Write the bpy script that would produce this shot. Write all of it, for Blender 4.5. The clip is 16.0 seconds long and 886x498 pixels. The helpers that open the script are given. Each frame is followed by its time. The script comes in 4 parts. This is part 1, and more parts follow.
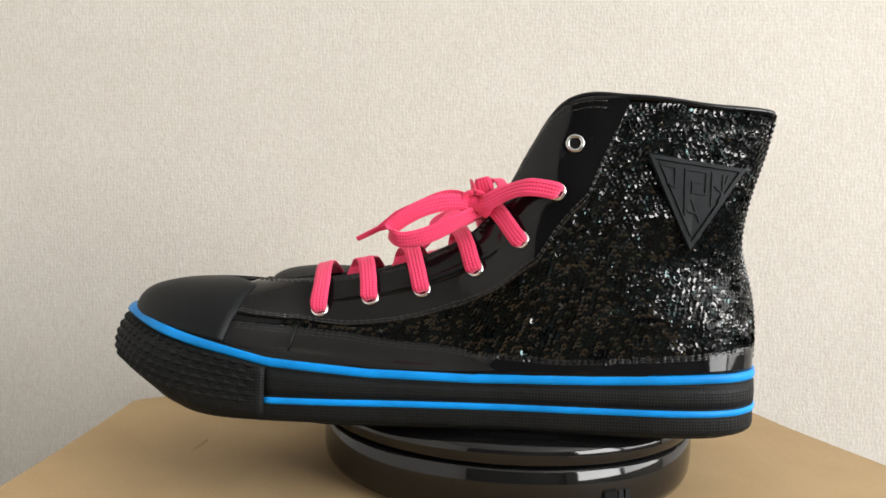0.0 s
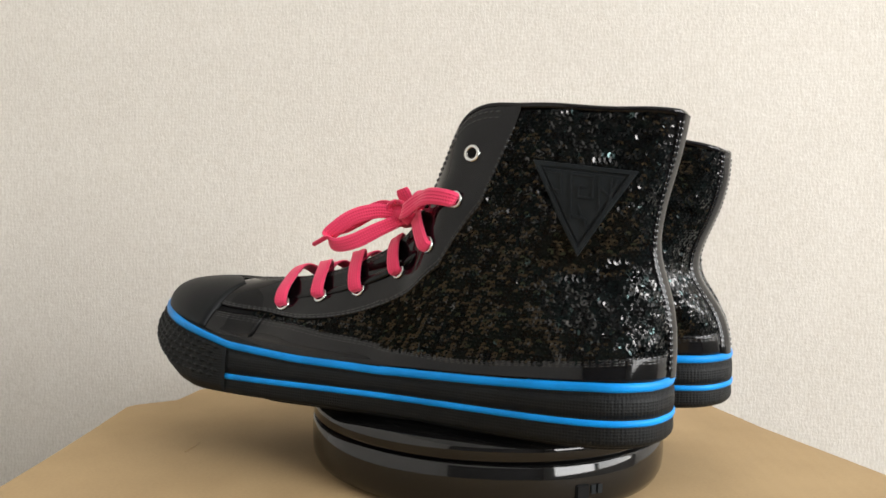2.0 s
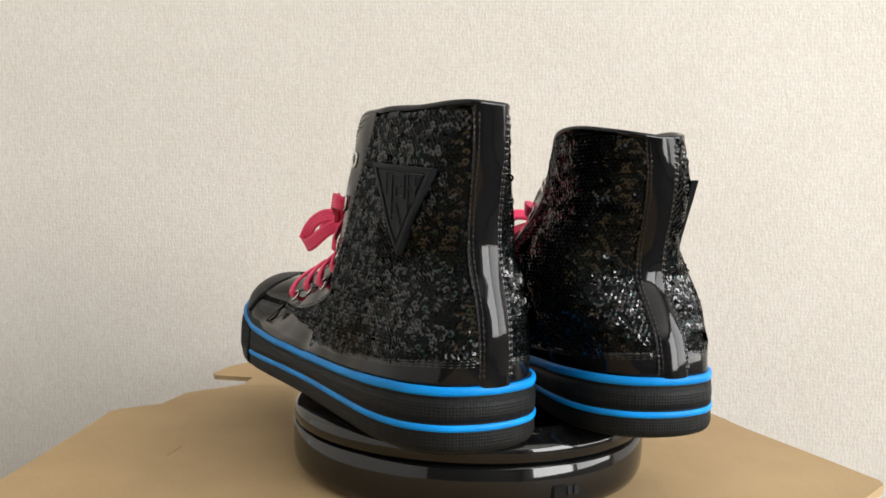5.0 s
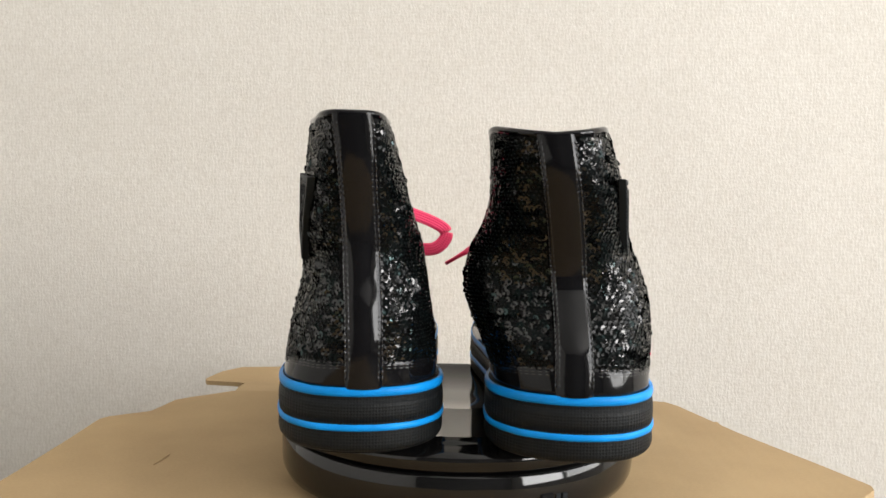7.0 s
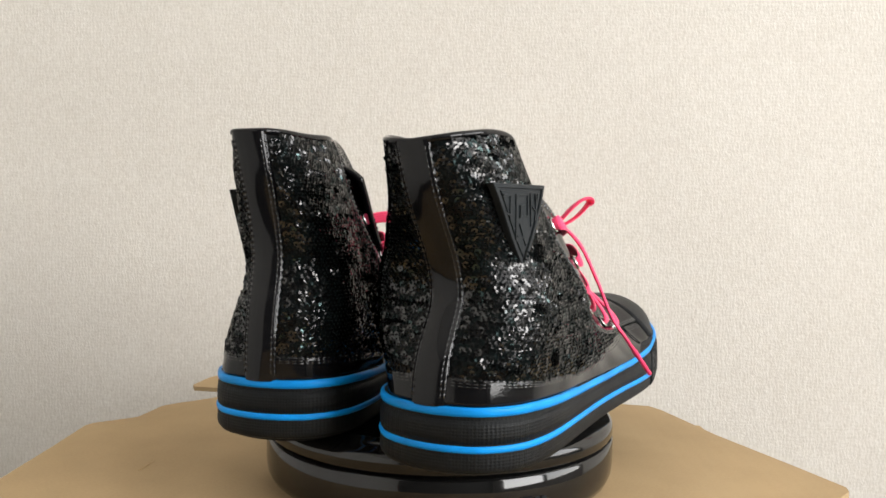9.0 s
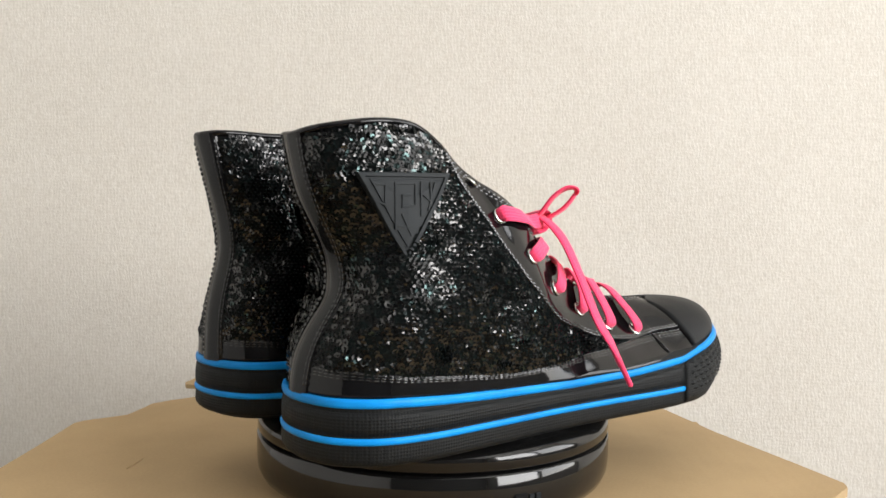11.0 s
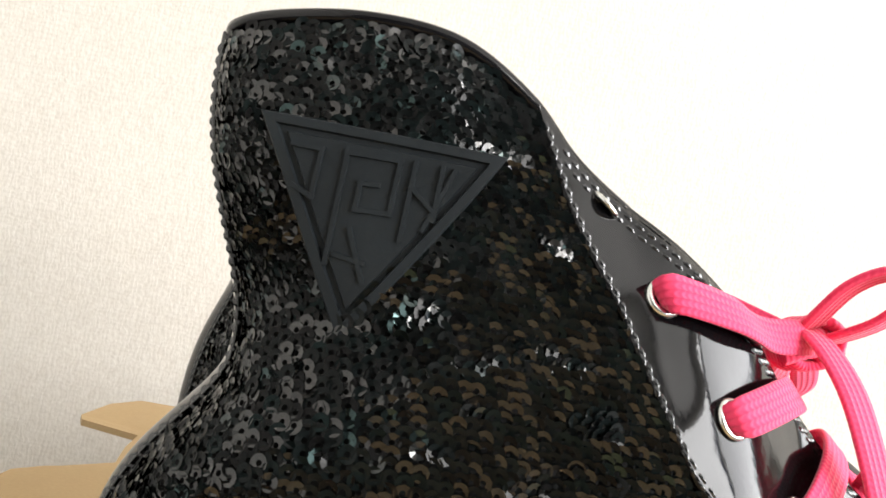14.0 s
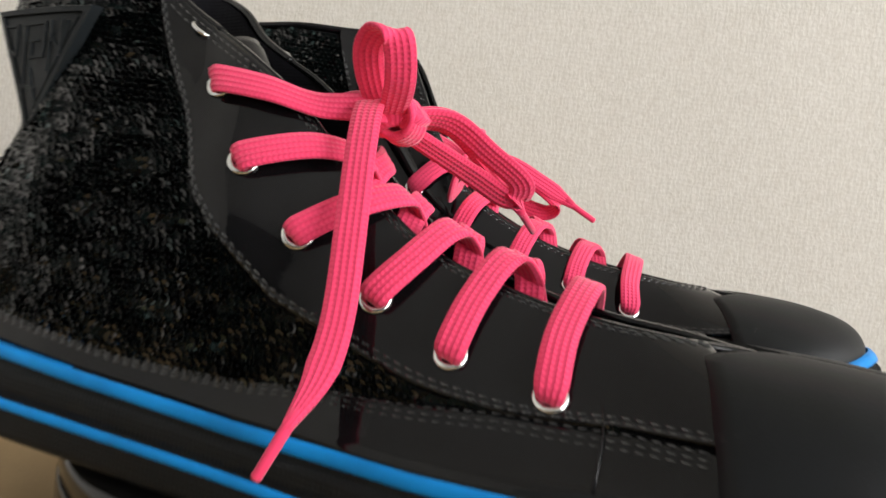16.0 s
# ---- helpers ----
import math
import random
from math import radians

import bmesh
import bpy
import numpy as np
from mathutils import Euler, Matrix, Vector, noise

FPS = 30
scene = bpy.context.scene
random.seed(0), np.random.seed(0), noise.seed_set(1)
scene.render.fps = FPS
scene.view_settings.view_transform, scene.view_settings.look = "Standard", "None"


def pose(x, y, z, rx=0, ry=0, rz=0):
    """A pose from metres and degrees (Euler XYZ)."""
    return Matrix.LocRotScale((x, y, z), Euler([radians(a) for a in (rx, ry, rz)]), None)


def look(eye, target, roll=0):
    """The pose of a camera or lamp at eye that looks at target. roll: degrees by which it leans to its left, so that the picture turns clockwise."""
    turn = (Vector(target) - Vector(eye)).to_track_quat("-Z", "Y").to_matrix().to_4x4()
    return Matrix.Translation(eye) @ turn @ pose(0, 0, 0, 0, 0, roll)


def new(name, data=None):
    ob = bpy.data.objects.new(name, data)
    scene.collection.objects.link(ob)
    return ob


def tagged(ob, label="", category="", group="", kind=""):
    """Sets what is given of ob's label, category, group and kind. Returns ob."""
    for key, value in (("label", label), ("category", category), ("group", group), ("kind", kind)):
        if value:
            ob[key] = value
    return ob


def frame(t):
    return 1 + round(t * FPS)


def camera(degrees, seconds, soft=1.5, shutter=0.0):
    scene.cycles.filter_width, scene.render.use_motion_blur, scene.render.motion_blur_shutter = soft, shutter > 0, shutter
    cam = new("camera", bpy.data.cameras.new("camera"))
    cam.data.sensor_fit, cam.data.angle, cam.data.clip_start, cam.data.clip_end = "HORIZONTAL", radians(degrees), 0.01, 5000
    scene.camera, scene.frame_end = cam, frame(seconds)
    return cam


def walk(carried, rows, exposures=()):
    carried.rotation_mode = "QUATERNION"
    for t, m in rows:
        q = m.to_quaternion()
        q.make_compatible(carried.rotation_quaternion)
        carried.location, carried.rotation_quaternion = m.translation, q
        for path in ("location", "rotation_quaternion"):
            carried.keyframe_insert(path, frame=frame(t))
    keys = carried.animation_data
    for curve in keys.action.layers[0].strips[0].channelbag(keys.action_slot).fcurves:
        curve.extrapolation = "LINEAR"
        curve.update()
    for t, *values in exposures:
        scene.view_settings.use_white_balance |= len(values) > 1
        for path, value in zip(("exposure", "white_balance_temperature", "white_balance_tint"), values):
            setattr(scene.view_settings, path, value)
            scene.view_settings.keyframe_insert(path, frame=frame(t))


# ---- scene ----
from mathutils.geometry import tessellate_polygon

# Camera: a hand-held phone that stands before the turntable and then closes in on the second shoe.
cam = camera(64.1, 16.0, soft=1.6, shutter=0.35)
SPIN = 11.557            # degrees per second, clockwise from above
PATH = [
    (0, 0.0000, -0.3924, 0.1291, 5.45, -2.43, 1.95),
    (0.5, 0.0018, -0.3963, 0.1280, 5.19, -2.36, 1.81),
    (1, 0.0022, -0.3996, 0.1280, 5.39, -2.04, 1.74),
    (1.5, 0.0035, -0.4068, 0.1276, 4.99, -1.78, 1.47),
    (2, 0.0084, -0.4079, 0.1293, 5.05, -1.70, 1.61),
    (2.5, 0.0061, -0.4097, 0.1302, 4.84, -1.53, 1.63),
    (3, 0.0063, -0.4088, 0.1299, 4.52, -1.64, 1.37),
    (3.5, 0.0068, -0.4065, 0.1309, 4.51, -1.98, 1.23),
    (4, 0.0107, -0.4076, 0.1286, 4.60, -1.58, 1.35),
    (6.5, 0.0213, -0.4095, 0.1339, 4.79, -1.60, 1.24),
    (7, 0.0221, -0.4065, 0.1334, 4.49, -1.52, 1.07),
    (7.5, 0.0222, -0.4070, 0.1330, 4.35, -1.23, 1.20),
    (8, 0.0241, -0.4092, 0.1353, 4.14, -1.33, 0.85),
    (8.5, 0.0259, -0.4114, 0.1359, 4.00, -1.13, 1.03),
    (9, 0.0280, -0.4115, 0.1348, 3.88, -1.13, 0.97),
    (11.4, 0.0294, -0.4020, 0.1303, 3.50, -1.25, 0.95),
    (11.5, 0.0271, -0.4009, 0.1277, 3.37, -1.09, 1.49),
    (12, 0.0192, -0.3655, 0.1151, 0.22, -1.90, 4.90),
    (12.5, -0.0153, -0.2654, 0.1054, -1.94, -0.40, 10.13),
    (13, -0.0274, -0.2222, 0.1035, -0.15, -3.46, 14.18),
    (13.5, -0.0406, -0.2142, 0.1216, -0.00, -1.22, 13.09),
    (14, -0.0544, -0.2127, 0.1378, -0.24, 1.01, 13.40),
    (14.5, -0.0441, -0.2167, 0.1327, 0.93, -1.40, 12.10),
    (15, -0.0061, -0.2162, 0.1359, 0.69, -5.81, 11.27),
    (15.5, 0.0343, -0.2057, 0.1305, 4.75, -4.40, 8.25),
    (16, 0.0413, -0.2476, 0.1191, 5.34, -3.99, 7.83),
]
walk(cam, [(t, pose(x, y, z, 90 + pitch, 0, yaw) @ pose(0, 0, 0, 0, 0, roll)) for t, x, y, z, yaw, pitch, roll in PATH],
     exposures=[(0.0, 0.0), (11.5, 0.0), (12.3, 0.02), (13.3, 0.78), (14.3, 0.46), (15.0, 0.18), (15.6, -0.28), (16.0, -0.33)])

# Light: a bright two-leaf window in the side wall, a dim room behind.
world = bpy.data.worlds.new("world")
scene.world = world
world.use_nodes = True
wn = world.node_tree.nodes
sky = wn.new("ShaderNodeTexSky")
sky.sky_type, sky.sun_disc = "NISHITA", False
sky.sun_elevation, sky.sun_rotation = radians(38), radians(60)
wn["Background"].inputs["Strength"].default_value = 0.12
world.node_tree.links.new(sky.outputs[0], wn["Background"].inputs["Color"])


def area(name, eye, target, sx, sy, power, colour):
    data = bpy.data.lights.new(name, "AREA")
    data.shape, data.size, data.size_y, data.energy, data.color = "RECTANGLE", sx, sy, power, colour
    ob = new(name, data)
    ob.matrix_world = look(eye, target)
    return ob


WIN_X, WIN_Z = 2.30, 0.88
for yc, power, wide in ((-1.72, 117.0, 1.56), (-0.27, 40.0, 1.06)):
    area("window_light", (WIN_X - 0.03, yc, WIN_Z), (0.0, yc, WIN_Z), wide, 1.62, power, (1.0, 0.985, 0.97))

# ---- materials ----


def material(name, base, rough=0.5, metal=0.0, coat=0.0, coat_rough=0.03, spec=0.5):
    m = bpy.data.materials.new(name)
    m.use_nodes = True
    b = m.node_tree.nodes["Principled BSDF"]
    b.inputs["Base Color"].default_value = (*base, 1)
    b.inputs["Roughness"].default_value = rough
    b.inputs["Metallic"].default_value = metal
    b.inputs["Coat Weight"].default_value = coat
    b.inputs["Coat Roughness"].default_value = coat_rough
    b.inputs["Specular IOR Level"].default_value = spec
    return m, m.node_tree.nodes, m.node_tree.links, b


def tint(n, l, b, fac, dark, light, lo=0.3, hi=0.7):
    ramp = n.new("ShaderNodeValToRGB")
    ramp.color_ramp.elements[0].color, ramp.color_ramp.elements[1].color = (*dark, 1), (*light, 1)
    ramp.color_ramp.elements[0].position, ramp.color_ramp.elements[1].position = lo, hi
    l.new(fac, ramp.inputs[0])
    l.new(ramp.outputs[0], b.inputs["Base Color"])
    return ramp


def bump(n, l, b, height, strength, distance, chain=None):
    k = n.new("ShaderNodeBump")
    k.inputs["Strength"].default_value, k.inputs["Distance"].default_value = strength, distance
    l.new(height, k.inputs["Height"])
    if chain:
        l.new(chain.outputs[0], k.inputs["Normal"])
    l.new(k.outputs[0], b.inputs["Normal"])
    return k


def noise_node(n, l, scale, detail=4, rough=0.55, coord="Object"):
    tc, t = n.new("ShaderNodeTexCoord"), n.new("ShaderNodeTexNoise")
    t.inputs["Scale"].default_value, t.inputs["Detail"].default_value, t.inputs["Roughness"].default_value = scale, detail, rough
    l.new(tc.outputs[coord], t.inputs["Vector"])
    return t


def math_node(n, l, op, a, b=None):
    k = n.new("ShaderNodeMath")
    k.operation = op
    for i, v in enumerate((a, b)):
        if v is None:
            continue
        if isinstance(v, (int, float)):
            k.inputs[i].default_value = v
        else:
            l.new(v, k.inputs[i])
    return k.outputs[0]


def wall_paper():
    """Cream wallpaper embossed like a coarse, uneven weave whose upright threads stand out."""
    m, n, l, b = material("woven_wallpaper", (0.62, 0.585, 0.53), 0.85)
    tc, sep, warp = n.new("ShaderNodeTexCoord"), n.new("ShaderNodeSeparateXYZ"), n.new("ShaderNodeTexNoise")
    warp.inputs["Scale"].default_value, warp.inputs["Detail"].default_value = 120, 3
    l.new(tc.outputs["Object"], warp.inputs["Vector"])
    l.new(tc.outputs["Object"], sep.inputs[0])
    shift = math_node(n, l, "MULTIPLY", math_node(n, l, "SUBTRACT", warp.outputs["Fac"], 0.5), 15.0)
    su = math_node(n, l, "ADD", math_node(n, l, "MULTIPLY", sep.outputs["X"], 2 * math.pi / 0.0042), shift)
    sv = math_node(n, l, "SUBTRACT", math_node(n, l, "MULTIPLY", sep.outputs["Z"], 2 * math.pi / 0.0047), shift)
    wa = math_node(n, l, "ABSOLUTE", math_node(n, l, "SINE", math_node(n, l, "MULTIPLY", su, 0.5)))
    wb = math_node(n, l, "ABSOLUTE", math_node(n, l, "SINE", math_node(n, l, "MULTIPLY", sv, 0.5)))
    weave = math_node(n, l, "ADD", math_node(n, l, "MULTIPLY", wa, 0.36), math_node(n, l, "MULTIPLY", wb, 0.20))
    slub, mp = n.new("ShaderNodeTexNoise"), n.new("ShaderNodeMapping")
    mp.inputs["Scale"].default_value = (1.0, 1.0, 0.5)
    slub.inputs["Scale"].default_value, slub.inputs["Detail"].default_value, slub.inputs["Roughness"].default_value = 330, 3, 0.65
    l.new(tc.outputs["Object"], mp.inputs["Vector"])
    l.new(mp.outputs[0], slub.inputs["Vector"])
    h = math_node(n, l, "ADD", weave, math_node(n, l, "MULTIPLY", slub.outputs["Fac"], 1.7))
    bump(n, l, b, h, 0.36, 0.0007)
    big = noise_node(n, l, 6, 3)
    mixv = math_node(n, l, "ADD", math_node(n, l, "MULTIPLY", big.outputs["Fac"], 0.22), math_node(n, l, "MULTIPLY", h, 0.34))
    tint(n, l, b, mixv, (0.565, 0.525, 0.463), (0.715, 0.684, 0.628), 0.32, 0.74)
    return m


def plain_paint(name, base):
    m, n, l, b = material(name, base, 0.8)
    t = noise_node(n, l, 14, 5)
    tint(n, l, b, t.outputs["Fac"], tuple(c * 0.9 for c in base), base)
    return m


def cardboard():
    m, n, l, b = material("brown_cardboard", (0.40, 0.28, 0.145), 0.75, spec=0.25)
    a, f = noise_node(n, l, 9, 4), noise_node(n, l, 600, 2)
    tc, wv = n.new("ShaderNodeTexCoord"), n.new("ShaderNodeTexWave")
    wv.bands_direction = "X"
    wv.inputs["Scale"].default_value, wv.inputs["Distortion"].default_value = 38, 0.6
    l.new(tc.outputs["Object"], wv.inputs["Vector"])
    v = math_node(n, l, "ADD", math_node(n, l, "MULTIPLY", a.outputs["Fac"], 0.75), math_node(n, l, "MULTIPLY", f.outputs["Fac"], 0.25))
    tint(n, l, b, v, (0.345, 0.24, 0.125), (0.435, 0.31, 0.165), 0.35, 0.65)
    k = bump(n, l, b, wv.outputs["Fac"], 0.05, 0.0006)
    bump(n, l, b, a.outputs["Fac"], 0.10, 0.004, k)
    return m


def patent():
    m, n, l, b = material("black_patent_leather", (0.004, 0.004, 0.0045), 0.07, coat=0.05, coat_rough=0.03, spec=0.23)
    a = noise_node(n, l, 20, 1, 0.4)
    f = noise_node(n, l, 900, 2)
    k = bump(n, l, b, a.outputs["Fac"], 0.50, 0.009)
    bump(n, l, b, f.outputs["Fac"], 0.04, 0.0004, k)
    l.new(k.outputs[0], b.inputs["Coat Normal"])
    return m


def rubber(name, base, rough, cell=0.0):
    m, n, l, b = material(name, base, rough, spec=0.14)
    a, f = noise_node(n, l, 45, 4), noise_node(n, l, 1500, 2)
    tint(n, l, b, a.outputs["Fac"], tuple(c * 0.75 for c in base), tuple(c * 1.15 for c in base))
    k = bump(n, l, b, f.outputs["Fac"], 0.12, 0.0004)
    if cell:
        tc, mp, ch = n.new("ShaderNodeTexCoord"), n.new("ShaderNodeMapping"), n.new("ShaderNodeTexVoronoi")
        mp.inputs["Scale"].default_value = (1.0, 1.0, 1.0)
        ch.inputs["Scale"].default_value, ch.inputs["Randomness"].default_value = cell, 0.12
        l.new(tc.outputs["Object"], mp.inputs["Vector"])
        l.new(mp.outputs[0], ch.inputs["Vector"])
        bump(n, l, b, ch.outputs["Distance"], 0.42, 0.0007, k)
    return m


def lace_cloth():
    m, n, l, b = material("pink_braided_cotton", (0.80, 0.045, 0.135), 0.75, spec=0.25)
    uv = n.new("ShaderNodeUVMap")
    sep = n.new("ShaderNodeSeparateXYZ")
    l.new(uv.outputs[0], sep.inputs[0])
    zig = math_node(n, l, "ABSOLUTE", math_node(n, l, "SINE", math_node(n, l, "MULTIPLY", sep.outputs["Y"], math.pi * 5)))
    along = math_node(n, l, "ADD", math_node(n, l, "MULTIPLY", sep.outputs["X"], 2 * math.pi / 0.0013), math_node(n, l, "MULTIPLY", zig, 2.2))
    rib = math_node(n, l, "ADD", math_node(n, l, "MULTIPLY", math_node(n, l, "SINE", along), 0.22), zig)
    bump(n, l, b, rib, 0.42, 0.0006)
    tint(n, l, b, rib, (0.76, 0.037, 0.122), (0.86, 0.055, 0.155), 0.0, 1.0)
    b.inputs["Sheen Weight"].default_value = 0.25
    return m


def sequin_mat():
    m, n, l, b = material("black_sequin", (0.006, 0.006, 0.006), 0.10, spec=0.6)
    geo = n.new("ShaderNodeNewGeometry")
    info = n.new("ShaderNodeObjectInfo")
    vary = math_node(n, l, "FRACT", math_node(n, l, "ADD", geo.outputs["Random Per Island"], info.outputs["Random"]))
    tint(n, l, b, vary, (0.002, 0.002, 0.002), (0.004, 0.006, 0.006), 0.0, 1.0)
    # some discs have a greenish film; specular is cut on most to mirror less, one in three glints
    ramp = n.new("ShaderNodeValToRGB")
    ramp.color_ramp.elements[0].color, ramp.color_ramp.elements[1].color = (1.0, 0.98, 0.97, 1), (0.62, 0.95, 0.93, 1)
    ramp.color_ramp.elements[0].position, ramp.color_ramp.elements[1].position = 0.80, 0.88
    l.new(math_node(n, l, "FRACT", math_node(n, l, "MULTIPLY", vary, 7.31)), ramp.inputs[0])
    l.new(ramp.outputs[0], b.inputs["Specular Tint"])
    keen = math_node(n, l, "GREATER_THAN", math_node(n, l, "FRACT", math_node(n, l, "MULTIPLY", vary, 13.7)), 0.65)
    l.new(math_node(n, l, "ADD", math_node(n, l, "MULTIPLY", keen, 0.50), 0.11), b.inputs["Specular IOR Level"])
    l.new(math_node(n, l, "SUBTRACT", 0.13, math_node(n, l, "MULTIPLY", keen, 0.06)), b.inputs["Roughness"])
    return m


M_WALL, M_PAINT, M_CEIL = wall_paper(), plain_paint("cream_wall_paint", (0.66, 0.645, 0.615)), plain_paint("white_ceiling_paint", (0.80, 0.79, 0.77))
M_DARK = plain_paint("dark_unseen_wall_paint", (0.075, 0.075, 0.075))
M_FLOOR = plain_paint("dark_unseen_floor", (0.045, 0.043, 0.042))
M_CARD, M_PATENT = cardboard(), patent()
M_RUBBER = rubber("black_rubber", (0.0065, 0.0075, 0.008), 0.55, 760)
M_CAP = rubber("matte_black_rubber_toe", (0.0065, 0.0075, 0.0085), 0.45)
M_BADGE = rubber("dark_grey_rubber_badge", (0.012, 0.015, 0.017), 0.48)
M_BLUE = rubber("blue_rubber_stripe", (0.004, 0.235, 0.66), 0.38)
M_LACE, M_SEQUIN = lace_cloth(), sequin_mat()
M_CLOTH = rubber("black_backing_cloth", (0.006, 0.006, 0.006), 0.8)
M_LINING = rubber("black_cotton_lining", (0.010, 0.010, 0.013), 0.9, 900)
M_STEEL = material("nickel_eyelet", (0.62, 0.62, 0.60), 0.22, 1.0)[0]
M_THREAD = material("black_glossy_thread", (0.008, 0.009, 0.010), 0.22, coat=0.6, coat_rough=0.12)[0]
M_PLASTIC = material("black_glossy_plastic", (0.005, 0.005, 0.005), 0.07, coat=0.1, spec=0.4)[0]
M_FRAME = material("white_window_frame", (0.75, 0.75, 0.73), 0.4)[0]

# ---- mesh helpers ----


def mesh_of(name, verts, faces, mat, smooth=True, uvs=None):
    me = bpy.data.meshes.new(name)
    me.from_pydata([tuple(map(float, v)) for v in verts], [], faces)
    if uvs is not None:
        layer = me.uv_layers.new(name="UVMap")
        for loop in me.loops:
            layer.data[loop.index].uv = uvs[loop.vertex_index]
    me.materials.append(mat)
    if smooth:
        me.polygons.foreach_set("use_smooth", [True] * len(me.polygons))
    me.update()
    return me


def part(name, me, parent=None, label="", kind=""):
    ob = new(name, me)
    ob.parent = parent
    tagged(ob, label=label, kind=kind)
    return ob


def tidy(me):
    bm = bmesh.new()
    bm.from_mesh(me)
    bmesh.ops.remove_doubles(bm, verts=bm.verts, dist=1e-6)
    bmesh.ops.recalc_face_normals(bm, faces=bm.faces)
    bm.to_mesh(me)
    bm.free()
    return me


def box_mesh(name, lo, hi, mat, bevel=0.0):
    bm = bmesh.new()
    bmesh.ops.create_cube(bm, size=1)
    for v in bm.verts:
        v.co = Vector(((lo[i] + hi[i]) / 2 + v.co[i] * (hi[i] - lo[i]) for i in range(3)))
    if bevel:
        bmesh.ops.bevel(bm, geom=bm.edges[:], offset=bevel, segments=2, affect="EDGES")
    me = bpy.data.meshes.new(name)
    bm.to_mesh(me)
    bm.free()
    me.materials.append(mat)
    return me


def spline(pts, n, closed=False):
    """Catmull-Rom through pts, n samples."""
    p = np.array(pts, float)
    k = len(p)
    out = []
    span = k if closed else k - 1
    for s in np.linspace(0, span, n, endpoint=not closed):
        i = min(int(s), span - 1)
        f = s - i
        if closed:
            a, b, c, d = (p[(i + j) % k] for j in (-1, 0, 1, 2))
        else:
            b, c = p[i], p[i + 1]
            a = p[i - 1] if i else 2 * b - c
            d = p[i + 2] if i + 2 < k else 2 * c - b
        out.append(0.5 * (2 * b + (c - a) * f + (2 * a - 5 * b + 4 * c - d) * f * f + (3 * b - 3 * c + d - a) * f ** 3))
    return np.array(out)


def grid_faces(rows, cols, wrap=False):
    out = []
    for i in range(rows - 1):
        for j in range(cols if wrap else cols - 1):
            k = (j + 1) % cols
            out.append((i * cols + j, i * cols + k, (i + 1) * cols + k, (i + 1) * cols + j))
    return out


def lathe(name, profile, mat, n=96):
    verts, faces = [], []
    for r, z in profile:
        verts += [(r * math.cos(2 * math.pi * j / n), r * math.sin(2 * math.pi * j / n), z) for j in range(n)]
    faces = grid_faces(len(profile), n, True)
    faces.append(tuple(range(n))[::-1])
    faces.append(tuple(range((len(profile) - 1) * n, len(profile) * n)))
    return mesh_of(name, verts, faces, mat)


def tube(name, pts, radius, mat, sides=8, closed=False, taper=None):
    p = np.array(pts)
    n = len(p)
    t = np.gradient(p, axis=0) if not closed else np.roll(p, -1, 0) - np.roll(p, 1, 0)
    t /= np.linalg.norm(t, axis=1)[:, None] + 1e-12
    up = np.array([0, 0, 1.0]) if abs(t[0][2]) < 0.9 else np.array([1.0, 0, 0])
    verts = []
    for i in range(n):
        side = np.cross(t[i], up)
        side /= np.linalg.norm(side) + 1e-12
        up = np.cross(side, t[i])
        r = radius * (taper[i] if taper is not None else 1)
        verts += [p[i] + r * (math.cos(a) * side + math.sin(a) * up) for a in np.linspace(0, 2 * math.pi, sides, endpoint=False)]
    faces = grid_faces(n, sides, True)
    if closed:
        faces += [((n - 1) * sides + j, (n - 1) * sides + (j + 1) % sides, (j + 1) % sides, j) for j in range(sides)]
    else:
        faces += [tuple(range(sides))[::-1], tuple(range((n - 1) * sides, n * sides))]
    return mesh_of(name, verts, faces, mat)


def ribbon(name, pts, sides, width, thick, mat, n=40, ends=(1.0, 1.0)):
    """A flat braided lace through pts; sides: the direction of its width at each point."""
    p, s = spline(pts, n), spline(sides, n)
    t = np.gradient(p, axis=0)
    t /= np.linalg.norm(t, axis=1)[:, None] + 1e-12
    run = np.concatenate([[0], np.cumsum(np.linalg.norm(np.diff(p, axis=0), axis=1))])
    ring = [(-1, 0), (-0.93, 0.7), (-0.6, 1), (-0.3, 0.9), (0, 1), (0.3, 0.9), (0.6, 1), (0.93, 0.7), (1, 0), (0.93, -0.7), (0.6, -1), (0, -0.9), (-0.6, -1), (-0.93, -0.7)]
    verts, uvs = [], []
    for i in range(n):
        w = s[i] - t[i] * (s[i] @ t[i])
        w /= np.linalg.norm(w) + 1e-12
        nn = np.cross(t[i], w)
        f = i / (n - 1)
        k = 1 - (1 - ends[0]) * max(0, 1 - f * 5) - (1 - ends[1]) * max(0, f * 5 - 4)
        for a, b in ring:
            verts.append(p[i] + w * a * width / 2 * k + nn * b * thick / 2 * (1 + 0.8 * (1 - k)))
            uvs.append((run[i], (a + 1) / 2))
    m = len(ring)
    faces = grid_faces(n, m, True) + [tuple(range(m))[::-1], tuple(range((n - 1) * m, n * m))]
    return mesh_of(name, verts, faces, mat, uvs=uvs)


# ---- the room ----
WALL_Y, LEFT_X, RIGHT_X, FRONT_Y, FLOOR_Z, CEIL_Z = 0.42, -1.15, 2.30, -3.2, -0.42, 1.98


def setting(name, lo, hi, mat, label):
    return tagged(new(name, box_mesh(name, lo, hi, mat)), label=label, category=name.split("_")[0], kind="structure")


